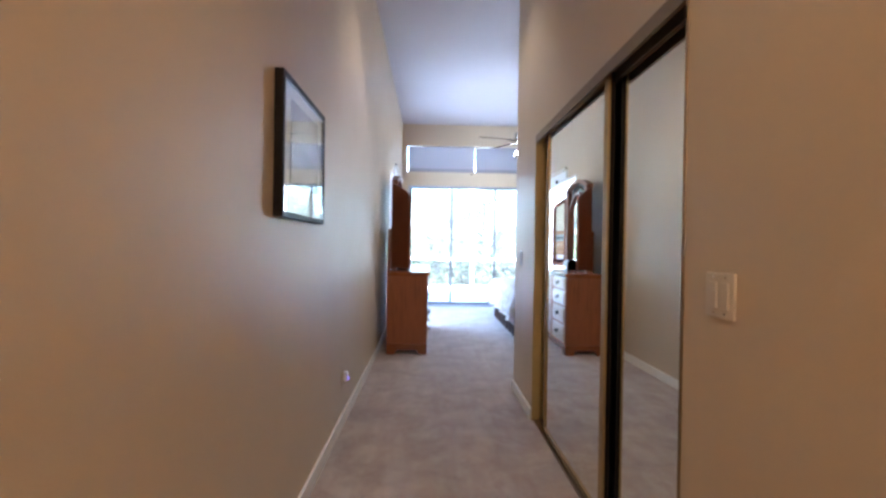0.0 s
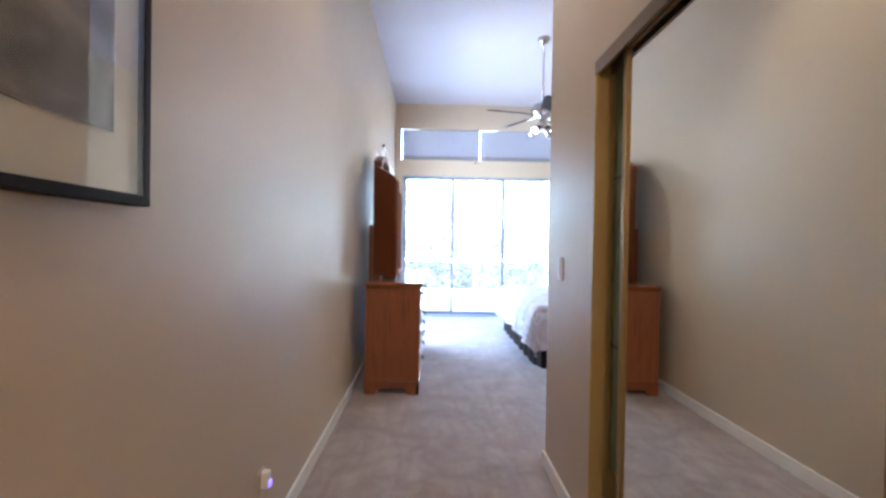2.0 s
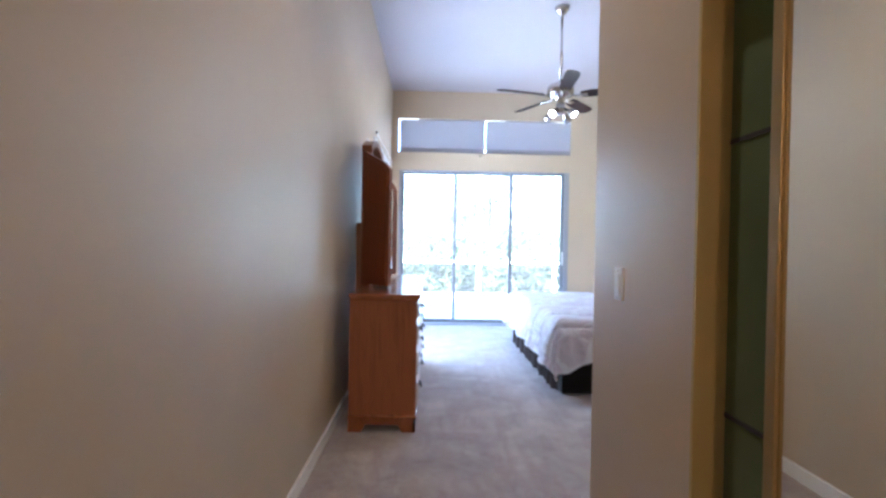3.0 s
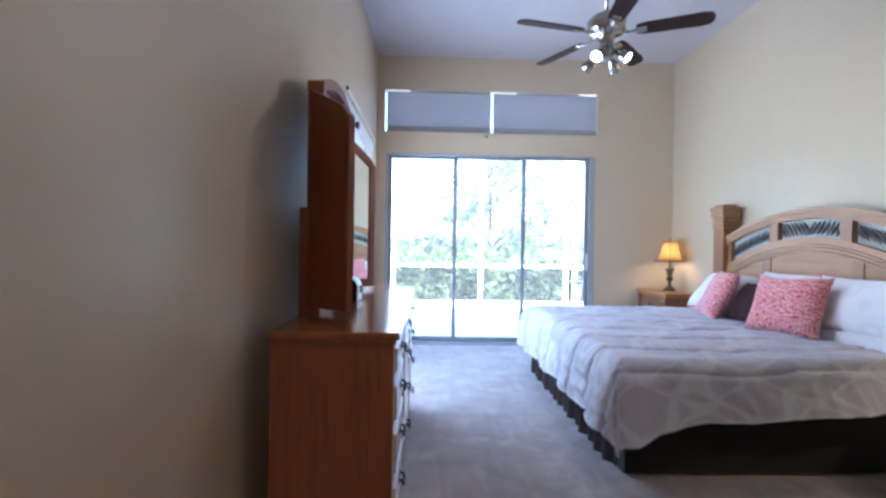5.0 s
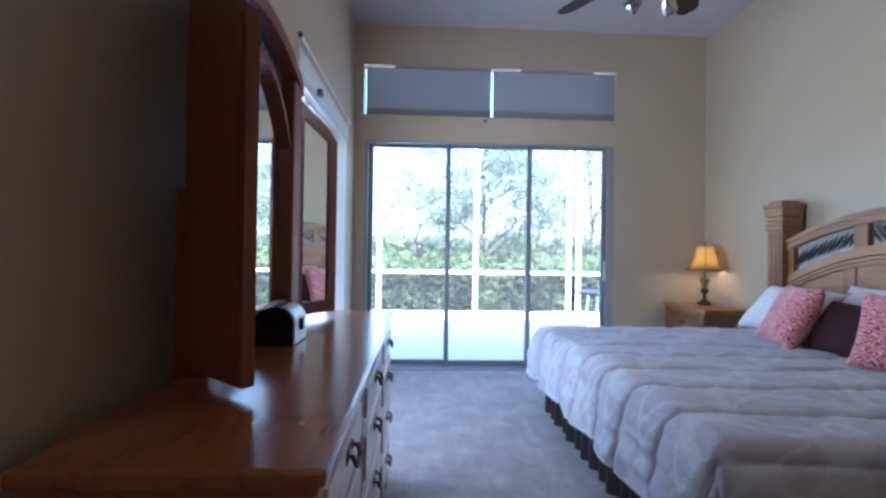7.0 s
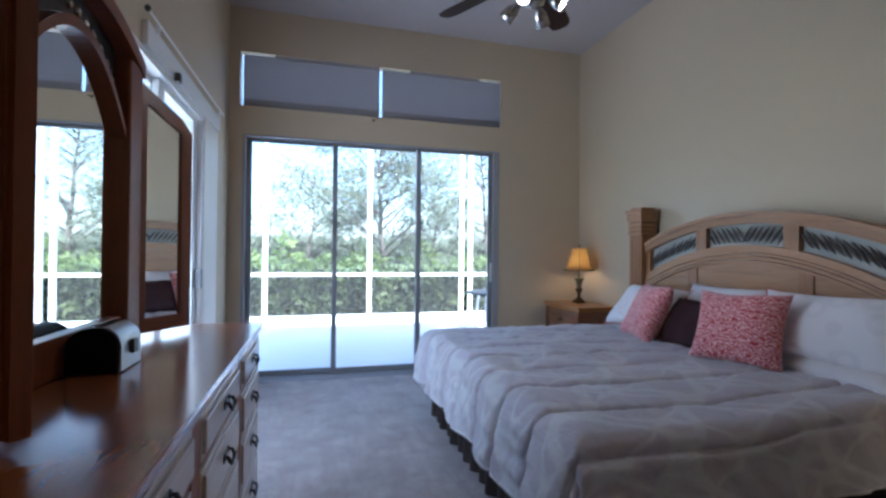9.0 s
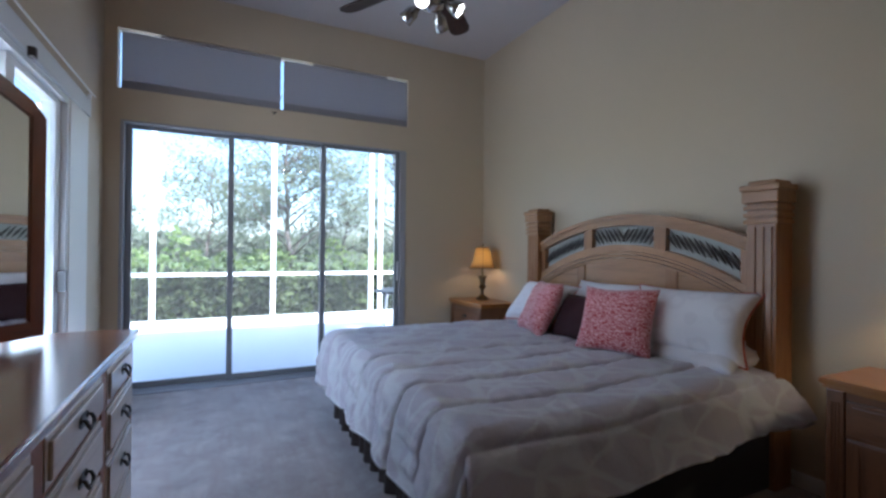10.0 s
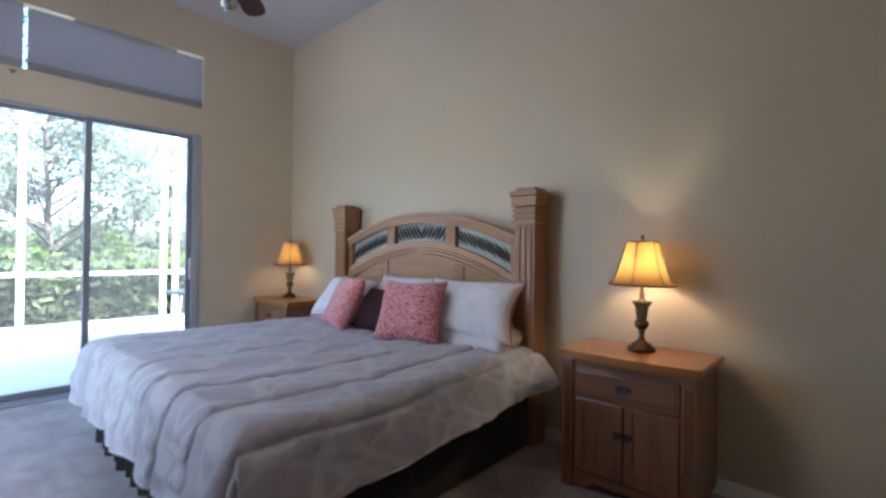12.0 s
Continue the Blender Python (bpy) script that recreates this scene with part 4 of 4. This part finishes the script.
for k in range(5):
    ang = -24 + 72 * k
    m = pose(0, 0, 2.835, 0, 0, ang)
    bm = bmesh.new()
    outline = [(0.2, -0.045), (0.26, -0.06), (0.62, -0.068), (0.67, -0.055), (0.69, -0.025), (0.69, 0.025), (0.67, 0.055), (0.62, 0.068), (0.26, 0.06), (0.2, 0.045)]
    lo = [bm.verts.new((x, y, -0.004)) for x, y in outline]
    hi = [bm.verts.new((x, y, 0.004)) for x, y in outline]
    bm.faces.new(lo[::-1])
    bm.faces.new(hi)
    for i in range(len(outline)):
        j = (i + 1) % len(outline)
        bm.faces.new((lo[i], lo[j], hi[j], hi[i]))
    bmesh.ops.transform(bm, matrix=pose(0, 0, 0, -13, 0, 0), verts=bm.verts)
    blade = part("blade", bm, CHERRY, fan, at=m)
    bm = bmesh.new()
    bent(bm, [(0.1, 0, 0.01), (0.15, 0, -0.012), (0.215, 0.0, -0.008)], 0.012)
    box(bm, 0.2, 0.27, -0.03, 0.03, -0.012, -0.005, 0.003, pose(0, 0, 0, -13, 0, 0))
    part("blade_iron", bm, CHROME, blade)
BULB = glow("lit_bulb", (1.0, 0.93, 0.85), 3.5)
for k in range(4):
    ang = 225 + 90 * k
    m = pose(0, 0, 2.70, 0, 0, ang) @ pose(0.055, 0, 0, 0, 128, 0)
    cup = part("spotlight", turned(bmesh.new(), [(0, 0.02), (0.016, 0.02), (0.02, 0.05), (0.036, 0.075), (0.042, 0.14), (0.039, 0.14), (0.033, 0.08), (0.0, 0.072)], sides=18), CHROME, fan, "polished spotlight cup", True, m)
    part("bulb", turned(bmesh.new(), [(0.0, 0.085), (0.03, 0.09), (0.034, 0.128), (0.0, 0.136)], sides=16), BULB, cup, smooth=True)
    w = pose(1.69, 8.86, 0) @ m
    eye = w @ Vector((0, 0, 0.16))
    lamp("fan_spot", "SPOT", FAN_W, (1.0, 0.9, 0.76), look(eye, w @ Vector((0, 0, 1))), radius=0.045, cone=radians(150))

# ---- bed ----
BX0, BX1, BY0, BY1, BZ = 1.47, 3.44, 8.09, 10.31, 0.655
bed = thing("bed", "king bed with carved washed-pine headboard and dark base", "bed")
part("base", boxed(BX0 + 0.06, BX1 - 0.005, BY0 - 0.02, BY1 - 0.1, 0.015, 0.36, bevel=0.01), DARK_BASE, bed, "black fabric box spring")
part("mattress", boxed(BX0 + 0.02, BX1, BY0 + 0.06, BY1 - 0.06, 0.361, 0.6, bevel=0.05), LINEN, bed)
# gathered skirt at the foot and the far side
bm = bmesh.new()
rowsv = []
n = 160
for i in range(n + 1):
    s = i / n
    y = BY0 + 0.08 + (BY1 - BY0 - 0.16) * s
    off = 0.016 * math.sin(s * 95) + 0.008 * math.sin(s * 41 + 1)
    rowsv.append([bm.verts.new((BX0 + 0.035 + off * k, y, z)) for k, z in ((1.4, 0.006), (1.0, 0.18), (0.3, 0.36))])
for a, b in zip(rowsv, rowsv[1:]):
    for i in range(2):
        bm.faces.new((a[i], b[i], b[i + 1], a[i + 1]))
bmesh.ops.solidify(bm, geom=bm.faces[:], thickness=0.004)
part("bed_skirt", bm, RUFFLE, bed, "gathered brown bed skirt", True)

# headboard: two square posts and an arched panel
HX = 3.525
for yc in (8.13, 10.26):
    w = 0.082
    post = part("post", boxed(HX - w, HX + w, yc - w, yc + w, 0.0, 1.62, bevel=0.008), PINE_SHADED_Z, bed)
    for dy in (-0.045, 0.0, 0.045):
        part("flute", boxed(HX - w - 0.008, HX - w + 0.003, yc + dy - 0.016, yc + dy + 0.016, 0.2, 1.48, bevel=0.004), PINE_SHADED_Z, post)
    for z in (1.50, 1.54, 1.58):
        part("ring", boxed(HX - w - 0.014, HX + w, yc - w - 0.012, yc + w + 0.012, z, z + 0.024, bevel=0.006), PINE_Y, post)
    bm = bmesh.new()
    box(bm, HX - w - 0.02, HX + w, yc - w - 0.018, yc + w + 0.018, 1.62, 1.69, 0.008)
    box(bm, HX - w - 0.03, HX + w, yc - w - 0.028, yc + w + 0.028, 1.69, 1.725, 0.01)
    box(bm, HX - w, HX + w - 0.01, yc - w + 0.005, yc + w - 0.005, 1.725, 1.75, 0.012)
    part("capital", bm, PINE_Y, post)
HC = 9.20
HY0, HY1 = 8.215, 10.185


def crest(y, peak=1.625, drop=0.21):
    return peak - drop * ((y - HC) / 0.99) ** 2


bm = bmesh.new()
band(bm, lambda y: crest(y) - 0.03, crest, HY0, HY1, HX - 0.05, HX + 0.05, 40)
band(bm, lambda y: crest(y) - 0.085, lambda y: crest(y) - 0.03, HY0, HY1, HX - 0.035, HX + 0.04, 40)
part("crest_rail", bm, PINE_Y, bed)
for g0, g1, out in ((0.042, 0.034, 0.043), (0.056, 0.047, 0.041), (0.07, 0.061, 0.041), (0.085, 0.075, 0.045)):
    part("bead", band(bmesh.new(), lambda y, a=g0: crest(y) - a, lambda y, a=g1: crest(y) - a, HY0, HY1, HX - out, HX - 0.0355, 40), PINE_Y, bed)
bm = bmesh.new()
for k, (lo, hi, d) in enumerate(((0.285, 0.235, 0.035), (0.305, 0.288, 0.044), (0.335, 0.312, 0.04), (0.36, 0.342, 0.036))):
    band(bm, lambda y, a=lo: crest(y, 1.625, 0.27) - a, lambda y, a=hi: crest(y, 1.625, 0.27) - a, HY0, HY1, HX - d, HX + 0.03, 40)
part("lower_arch", bm, PINE_Y, bed)
bm = bmesh.new()
band(bm, lambda y: 0.45, lambda y: crest(y, 1.625, 0.27) - 0.355, HY0, HY1, HX - 0.012, HX + 0.03, 40)
part("panel", bm, PINE_Y, bed, "smooth tan pine panel")
for y in (8.755, 9.645):
    part("panel_stile", band(bmesh.new(), lambda y: 0.45, lambda y: crest(y, 1.625, 0.27) - 0.362, y - 0.045, y + 0.045, HX - 0.022, HX - 0.0125, 6), PINE_SHADED_Z, bed)
stiles = (8.215, 8.275, 8.795, 8.895, 9.505, 9.605, 10.125, 10.185)
for a, b in zip(stiles[::2], stiles[1::2]):
    part("fret_stile", band(bmesh.new(), lambda y: crest(y, 1.625, 0.27) - 0.236, lambda y: crest(y) - 0.084, a, b, HX - 0.03, HX + 0.03, 4), PINE_SHADED_Z, bed)
part("fret_back", band(bmesh.new(), lambda y: crest(y, 1.625, 0.27) - 0.236, lambda y: crest(y) - 0.084, HY0, HY1, HX + 0.012, HX + 0.022, 40), plain_noise("slate_back", (0.42, 0.41, 0.365), (0.3, 0.29, 0.26), 12, 0.4, 0.1), bed, "grey panel behind the metal leaves")
for a, b in zip(stiles[1::2], stiles[2::2]):
    count = int((b - a) / 0.043)
    side_sign = -1 if b < 8.8 else (1 if a > 9.5 else 0)
    for i in range(count):
        y = a + (b - a) * (i + 0.5) / count
        zc = (crest(y, 1.625, 0.27) - 0.236 + crest(y) - 0.084) / 2
        h = (crest(y) - 0.084) - (crest(y, 1.625, 0.27) - 0.236)
        lean = (38 if i % 2 else 33) * (side_sign if side_sign else (1 if y < HC else -1))
        bm = bmesh.new()
        turned(bm, [(0, -0.5), (0.12, -0.3), (0.2, 0.0), (0.12, 0.3), (0, 0.5)], sides=6)
        bmesh.ops.transform(bm, matrix=Matrix.Diagonal((0.05, 0.058, h * 0.98, 1)), verts=bm.verts)
        part("fret_leaf", bm, IRON, bed, at=pose(HX - 0.002, y, zc, lean, 0, 0))

# comforter draped over the bed
CX_HEAD, CX_FOOT, CHALF, CMID = 3.43, 1.53, 1.11, 9.2


def fold(s, edge, radius=0.09, flare=0.28):
    """Along a cross-section: how far out and how far down the cloth lies at length s."""
    if s <= edge:
        return s, 0.0
    d = s - edge
    arc = radius * math.pi / 2
    if d < arc:
        a = d / radius
        return edge + radius * math.sin(a), radius * (1 - math.cos(a))
    rest = d - arc
    return edge + radius + rest * flare, radius + rest * math.cos(math.asin(flare))


bm = bmesh.new()
uv = bm.loops.layers.uv.new("UVMap")
NU, NV = 170, 400
foot_edge, hang = CX_HEAD - CX_FOOT, 0.445
grid = []
for i in range(NU + 1):
    u = (foot_edge + hang) * i / NU
    line = []
    for j in range(NV + 1):
        v = (-1 + 2 * j / NV) * (CHALF + 0.36)
        ox, dx = fold(u, foot_edge, 0.10, 0.16)
        oy, dy = fold(abs(v), CHALF, 0.11, 0.35)
        dy *= 1 + 0.45 * max(0.0, min(1.0, (u - foot_edge + 0.45) / 0.45)) ** 2
        dy *= 1 - 0.3 * max(0.0, 1 - u / 1.3)
        oy += 0.05 * max(0.0, 1 - u / 0.5) * min(dy / 0.1, 1)
        drop = max(dx, dy) + 0.28 * min(dx, dy)
        shrink = min(dx, dy) * 0.2
        ch = 0.30
        vv = v + 0.035 * math.sin(u * 2.3 + v) + 0.03 * noise.noise((u * 1.7, v * 1.7, 8.0))
        gap = abs((vv / ch) - round(vv / ch)) * ch
        tuft = 1 - math.exp(-gap / 0.011)
        puff = 0.038 * tuft - 0.023 + 0.003 * math.sin(math.pi * gap / ch)
        puff += 0.014 * noise.noise((u * 3.1, v * 3.1, 1.3)) + 0.007 * noise.noise((u * 8, v * 7, 2.7))
        puff += 0.012 * noise.noise((u * 14 + 3 * noise.noise((u, v, 0.5)), v * 4, 5.0)) * (0.5 + min(dx / 0.2, 1) + min(dy / 0.2, 1))
        puff += 0.009 * noise.noise((u * 22, v * 7, 11.0)) * (0.4 + math.exp(-gap / 0.04))
        wave = 0.018 * math.sin(v * 11 + 1.1 * math.sin(u * 3)) * min(dx / 0.3, 1) if dx > 0 else 0
        wave2 = 0.016 * math.sin(u * 10 + 0.8) * min(dy / 0.3, 1) if dy > 0 else 0
        x = CX_HEAD - ox - wave + shrink - (puff * min(dx / 0.1, 1))
        y = CMID + math.copysign(oy - shrink + wave2 + puff * min(dy / 0.1, 1), v)
        z = BZ + puff * (1 - min(drop / 0.12, 1)) - drop
        slope = 0.02 * (1 - (v / CHALF) ** 2) if abs(v) < CHALF else 0
        line.append((bm.verts.new((x, y, max(z + slope, 0.03))), (u, v)))
    grid.append(line)
for a, b in zip(grid, grid[1:]):
    for j in range(NV):
        quad = (a[j], a[j + 1], b[j + 1], b[j])
        f = bm.faces.new([q[0] for q in quad])
        for loop, q in zip(f.loops, quad):
            loop[uv].uv = q[1]
edge = [line[0][0].co.copy() for line in grid] + [q[0].co.copy() for q in grid[-1][1:]] + [line[-1][0].co.copy() for line in grid[-2::-1]]
bmesh.ops.solidify(bm, geom=bm.faces[:], thickness=0.018)
spread = tagged(part("comforter", bm, COMFORTER, smooth=True), "thick quilted pale grey comforter with white trellis pattern", "comforter")
part("hem", bent(bmesh.new(), edge[::3], 0.004, 5), cloth("hem_cloth", (0.46, 0.42, 0.43), (0.4, 0.37, 0.38)), spread, "stitched rolled hem")


def cushion(name, w, h, depth, material, at, label, category, pinch=0.09, group="", piping=None):
    """A stuffed cushion standing in its local yz plane, bulging along x, with its foot at the origin."""
    bm = bmesh.new()
    n = 22
    rng = random.Random(name + label)
    seed = rng.uniform(0, 50)
    sheets = []
    for side_of in (1, -1):
        rows_ = []
        for i in range(n + 1):
            a = -1 + 2 * i / n
            r_ = []
            for j in range(n + 1):
                b = -1 + 2 * j / n
                bulge = ((1 - a ** 4) * (1 - b ** 4)) ** 0.55
                y = a * w / 2 * (1 - pinch * (1 - b * b) * abs(a) ** 3)
                z = (b * h / 2) * (1 - pinch * (1 - a * a) * abs(b) ** 3)
                x = side_of * depth / 2 * bulge * (1 + 0.14 * noise.noise((a * 2, b * 2, seed))) + 0.02 * noise.noise((a * 1.3, b * 1.3, seed + 9))
                r_.append(bm.verts.new((x, y, z + h / 2)))
            rows_.append(r_)
        for p, q in zip(rows_, rows_[1:]):
            for j in range(n):
                bm.faces.new((p[j], p[j + 1], q[j + 1], q[j]))
        sheets.append(rows_)
    bmesh.ops.remove_doubles(bm, verts=bm.verts, dist=0.0004)
    ob = part(name, bm, material, smooth=True, at=at)
    tagged(ob, label, category, group)
    if piping:
        bm = bmesh.new()
        rim = []
        for k in range(4 * 10):
            s, e = divmod(k, 10)
            t_ = -1 + 2 * e / 10
            a, b = ((t_, -1), (1, t_), (-t_, 1), (-1, -t_))[s]
            rim.append((0.02 * noise.noise((a * 1.3, b * 1.3, seed + 9)), a * w / 2 * (1 - pinch * (1 - b * b) * abs(a) ** 3), b * h / 2 * (1 - pinch * (1 - a * a) * abs(b) ** 3) + h / 2))
        bent(bm, rim + rim[:1], 0.007, 6)
        part("piping", bm, piping, ob, "red corded edge")
    return ob


ZB = BZ + 0.02
cushion("pillow", 0.74, 0.44, 0.15, LINEN, pose(3.34, 8.47, ZB + 0.04, 0, 78, 0) @ pose(0, 0, -0.22), "plain white pillow lying flat by the headboard", "pillow", group="bed pillows")
cushion("pillow", 0.74, 0.44, 0.15, LINEN, pose(3.34, 9.88, ZB + 0.04, 0, 78, 0) @ pose(0, 0, -0.22), "plain white pillow lying flat by the headboard", "pillow", group="bed pillows")
cushion("pillow_sham", 0.80, 0.46, 0.2, SHAM, pose(3.2, 8.48, ZB + 0.02, 0, 27, 6), "pale printed sham leaning on the headboard", "pillow", 0.15, group="bed pillows", piping=PIPING)
cushion("pillow_sham", 0.80, 0.46, 0.2, SHAM, pose(3.08, 9.88, ZB + 0.015, 0, 40, -6), "pale printed sham leaning on the headboard", "pillow", 0.15, group="bed pillows", piping=PIPING)
cushion("pillow", 0.66, 0.45, 0.15, LINEN, pose(3.22, 9.22, ZB + 0.015, 0, 26, 0), "plain white pillow standing behind the plum cushion", "pillow", group="bed pillows")
cushion("throw_cushion", 0.50, 0.46, 0.16, CORAL, pose(2.93, 8.755, ZB - 0.005, 0, 24, 22), "square coral cushion with fine white pattern", "cushion", group="throw cushions")
cushion("throw_cushion", 0.50, 0.46, 0.16, CORAL, pose(2.91, 9.605, ZB - 0.005, 0, 26, -18), "square coral cushion with fine white pattern", "cushion", group="throw cushions")
cushion("throw_cushion", 0.44, 0.38, 0.15, PLUM, pose(3.0, 9.195, ZB - 0.005, 0, 30, 4), "dark plum cushion between the coral cushions", "cushion", group="throw cushions")

# ---- nightstands and lamps ----


def nightstand(at, group):
    """A nightstand facing -x, its back at x = 0, along y."""
    ob = thing("nightstand", "pine nightstand with one drawer, two doors, iron pulls", "nightstand", at, group)
    w, d, h = 0.34, 0.45, 0.762
    bm = bmesh.new()
    outline = [(-0.01, -w - 0.03), (-d - 0.03, -w - 0.03), (-d - 0.045, -w * 0.5), (-d - 0.05, 0), (-d - 0.045, w * 0.5), (-d - 0.03, w + 0.03), (-0.01, w + 0.03)]
    for z0, z1, k in ((h - 0.03, h, 1.0), (h - 0.048, h - 0.03, 0.975)):
        lo = [bm.verts.new((x * k, y * k, z0)) for x, y in outline]
        hi = [bm.verts.new((x * k, y * k, z1)) for x, y in outline]
        bm.faces.new(lo[::-1])
        bm.faces.new(hi)
        for i in range(len(outline)):
            j = (i + 1) % len(outline)
            bm.faces.new((lo[i], lo[j], hi[j], hi[i]))
    bmesh.ops.bevel(bm, geom=[e for e in bm.edges if abs(e.verts[0].co.z - e.verts[1].co.z) < 1e-5], offset=0.006, segments=2, affect="EDGES")
    part("top", bm, HONEY_Y, ob, "honey pine top")
    bm = bmesh.new()
    box(bm, -d, -0.012, -w, -w + 0.02, 0.06, h - 0.048)
    box(bm, -d, -0.012, w - 0.02, w, 0.06, h - 0.048)
    box(bm, -0.024, -0.012, -w + 0.02, w - 0.02, 0.06, h - 0.048)
    box(bm, -d, -0.024, -w + 0.02, w - 0.02, 0.06, 0.09)
    part("carcass", bm, NIGHT_Z, ob)
    for y in (-w + 0.03, w - 0.03):
        bm = bmesh.new()
        box(bm, -d - 0.022, -d, y - 0.034, y + 0.034, 0.0, h - 0.048, 0.005)
        for k in (-0.014, 0.0, 0.014):
            box(bm, -d - 0.027, -d - 0.02, y + k - 0.004, y + k + 0.004, 0.14, h - 0.1, 0.002)
        part("pilaster", bm, NIGHT_Z, ob)
    bm = bmesh.new()
    prism(bm, [(-w + 0.064, 0.02), (-w + 0.14, 0.02), (-w + 0.18, 0.055), (w - 0.18, 0.055), (w - 0.14, 0.02), (w - 0.064, 0.02), (w - 0.064, 0.1), (-w + 0.064, 0.1)], -d - 0.014, -d)
    part("apron", bm, NIGHT_Y, ob)
    bm = bmesh.new()
    box(bm, -d - 0.01, -d, -w + 0.064, w - 0.064, h - 0.085, h - 0.048)
    box(bm, -d - 0.008, -d, -w + 0.064, w - 0.064, 0.508, 0.524)
    part("rail", bm, NIGHT_Y, ob)
    bm = bmesh.new()
    box(bm, -d - 0.016, -d + 0.01, -w + 0.068, w - 0.068, 0.526, h - 0.088, 0.005)
    box(bm, -d - 0.021, -d - 0.01, -w + 0.09, w - 0.09, 0.545, h - 0.107, 0.005)
    drawer = part("drawer", bm, NIGHT_Y, ob)
    bail_handle(drawer, pose(-d - 0.021, 0, 0.605, 0, 0, 180))
    for s in (-1, 1):
        a, b = sorted((s * 0.003, s * (w - 0.068)))
        bm = bmesh.new()
        box(bm, -d - 0.014, -d + 0.006, a, b, 0.104, 0.506, 0.004)
        leaf = part("door", bm, NIGHT_Z, ob)
        for c, e, f, g in ((a + 0.004, a + 0.05, 0.11, 0.5), (b - 0.05, b - 0.004, 0.11, 0.5), (a + 0.05, b - 0.05, 0.11, 0.16), (a + 0.05, b - 0.05, 0.45, 0.5)):
            part("stile" if g - f > 0.2 else "cross_rail", boxed(-d - 0.021, -d - 0.0142, c, e, f, g, bevel=0.002), NIGHT_Z, leaf)
        bail_handle(leaf, pose(-d - 0.021, s * 0.026, 0.36, 0, 0, 180) @ Matrix.Diagonal((1, 0.55, 1, 1)))
    return ob


def table_lamp(at, watts):
    ob = thing("table_lamp", "bronze urn lamp with lit amber bell shade", "lamp", at, "bedside lamps")
    bm = bmesh.new()
    turned(bm, [(0, 0), (0.072, 0), (0.075, 0.012), (0.06, 0.022), (0.052, 0.035), (0.026, 0.05), (0.016, 0.07), (0.014, 0.09), (0.022, 0.1), (0.014, 0.11), (0, 0.112)])
    part("foot", bm, PEWTER, ob, smooth=True)
    bm = bmesh.new()
    turned(bm, [(0, 0.111), (0.018, 0.112), (0.036, 0.135), (0.04, 0.155), (0.03, 0.17), (0, 0.172)])
    part("knop", bm, PEWTER, ob, smooth=True)
    bm = bmesh.new()
    turned(bm, [(0, 0.171), (0.026, 0.172), (0.03, 0.2), (0.036, 0.24), (0.05, 0.265), (0.056, 0.27), (0.054, 0.278), (0.02, 0.282), (0.013, 0.3), (0.016, 0.315), (0.011, 0.33), (0.011, 0.36), (0, 0.362)])
    part("urn", bm, VERDIGRIS, ob, "olive bronze urn", True)
    # six-sided bell shade with ribs
    prof = [(0.180, 0.370), (0.155, 0.388), (0.137, 0.425), (0.119, 0.48), (0.103, 0.54), (0.089, 0.592), (0.084, 0.612)]
    bm = bmesh.new()
    rings = []
    for r, z in prof:
        ring = []
        for i in range(24):
            a = 2 * math.pi * i / 24
            c = ((i % 4) / 4 - 0.5) * math.pi / 3
            k = 0.5 * (math.cos(math.pi / 6) / math.cos(c if abs(c) < 0.53 else 0.5236) + 1)
            ring.append(bm.verts.new((r * k * math.cos(a), r * k * math.sin(a), z)))
        rings.append(ring)
    for p, q in zip(rings, rings[1:]):
        for i in range(24):
            j = (i + 1) % 24
            bm.faces.new((p[i], p[j], q[j], q[i]))
    shade = part("shade", bm, LAMP_SHADE, ob, "amber fabric shade", True)
    for k in range(6):
        a = math.pi / 3 * k
        bm = bmesh.new()
        bent(bm, [(r * 1.002 * math.cos(a), r * 1.002 * math.sin(a), z) for r, z in prof], 0.0035, 5)
        part("rib", bm, PEWTER, shade)
    for (r, z), t_ in ((prof[0], 0.005), (prof[-1], 0.005)):
        bm = bmesh.new()
        bent(bm, [(r * 0.985 * math.cos(2 * math.pi * i / 24), r * 0.985 * math.sin(2 * math.pi * i / 24), z) for i in range(25)], t_, 6)
        part("trim", bm, PEWTER, shade)
    bm = bmesh.new()
    turned(bm, [(0.008, 0.36), (0.008, 0.385), (0.018, 0.39), (0.028, 0.42), (0.022, 0.45), (0, 0.458)], sides=14)
    part("bulb", bm, glow("warm_bulb", (1.0, 0.72, 0.4), 5.0), ob, smooth=True)
    bm = bmesh.new()
    for s in (-1, 1):
        bent(bm, [(0.006 * s, 0, 0.362), (0.045 * s, 0, 0.40), (0.05 * s, 0, 0.5), (0.012 * s, 0, 0.617)], 0.002, 5)
    for k in range(3):
        a = 2 * math.pi * k / 3
        tube(bm, (0, 0, 0.616), (0.079 * math.cos(a), 0.079 * math.sin(a), 0.615), 0.002, sides=5)
    turned(bm, [(0, 0.612), (0.01, 0.614), (0.006, 0.626), (0.012, 0.638), (0.008, 0.65), (0, 0.654)], sides=10)
    part("harp", bm, PEWTER, ob)
    lamp("bedside_bulb", "POINT", watts, (1.0, 0.79, 0.46), at @ pose(0, 0, 0.49), radius=0.025)


nightstand(pose(X1 - 0.016, 7.345, 0.0), "nightstands")
nightstand(pose(X1 - 0.016, 11.12, 0.0), "nightstands")
table_lamp(pose(3.445, 7.35, 0.763), LAMP_W)
table_lamp(pose(3.445, 11.21, 0.763), LAMP_W * 0.36)
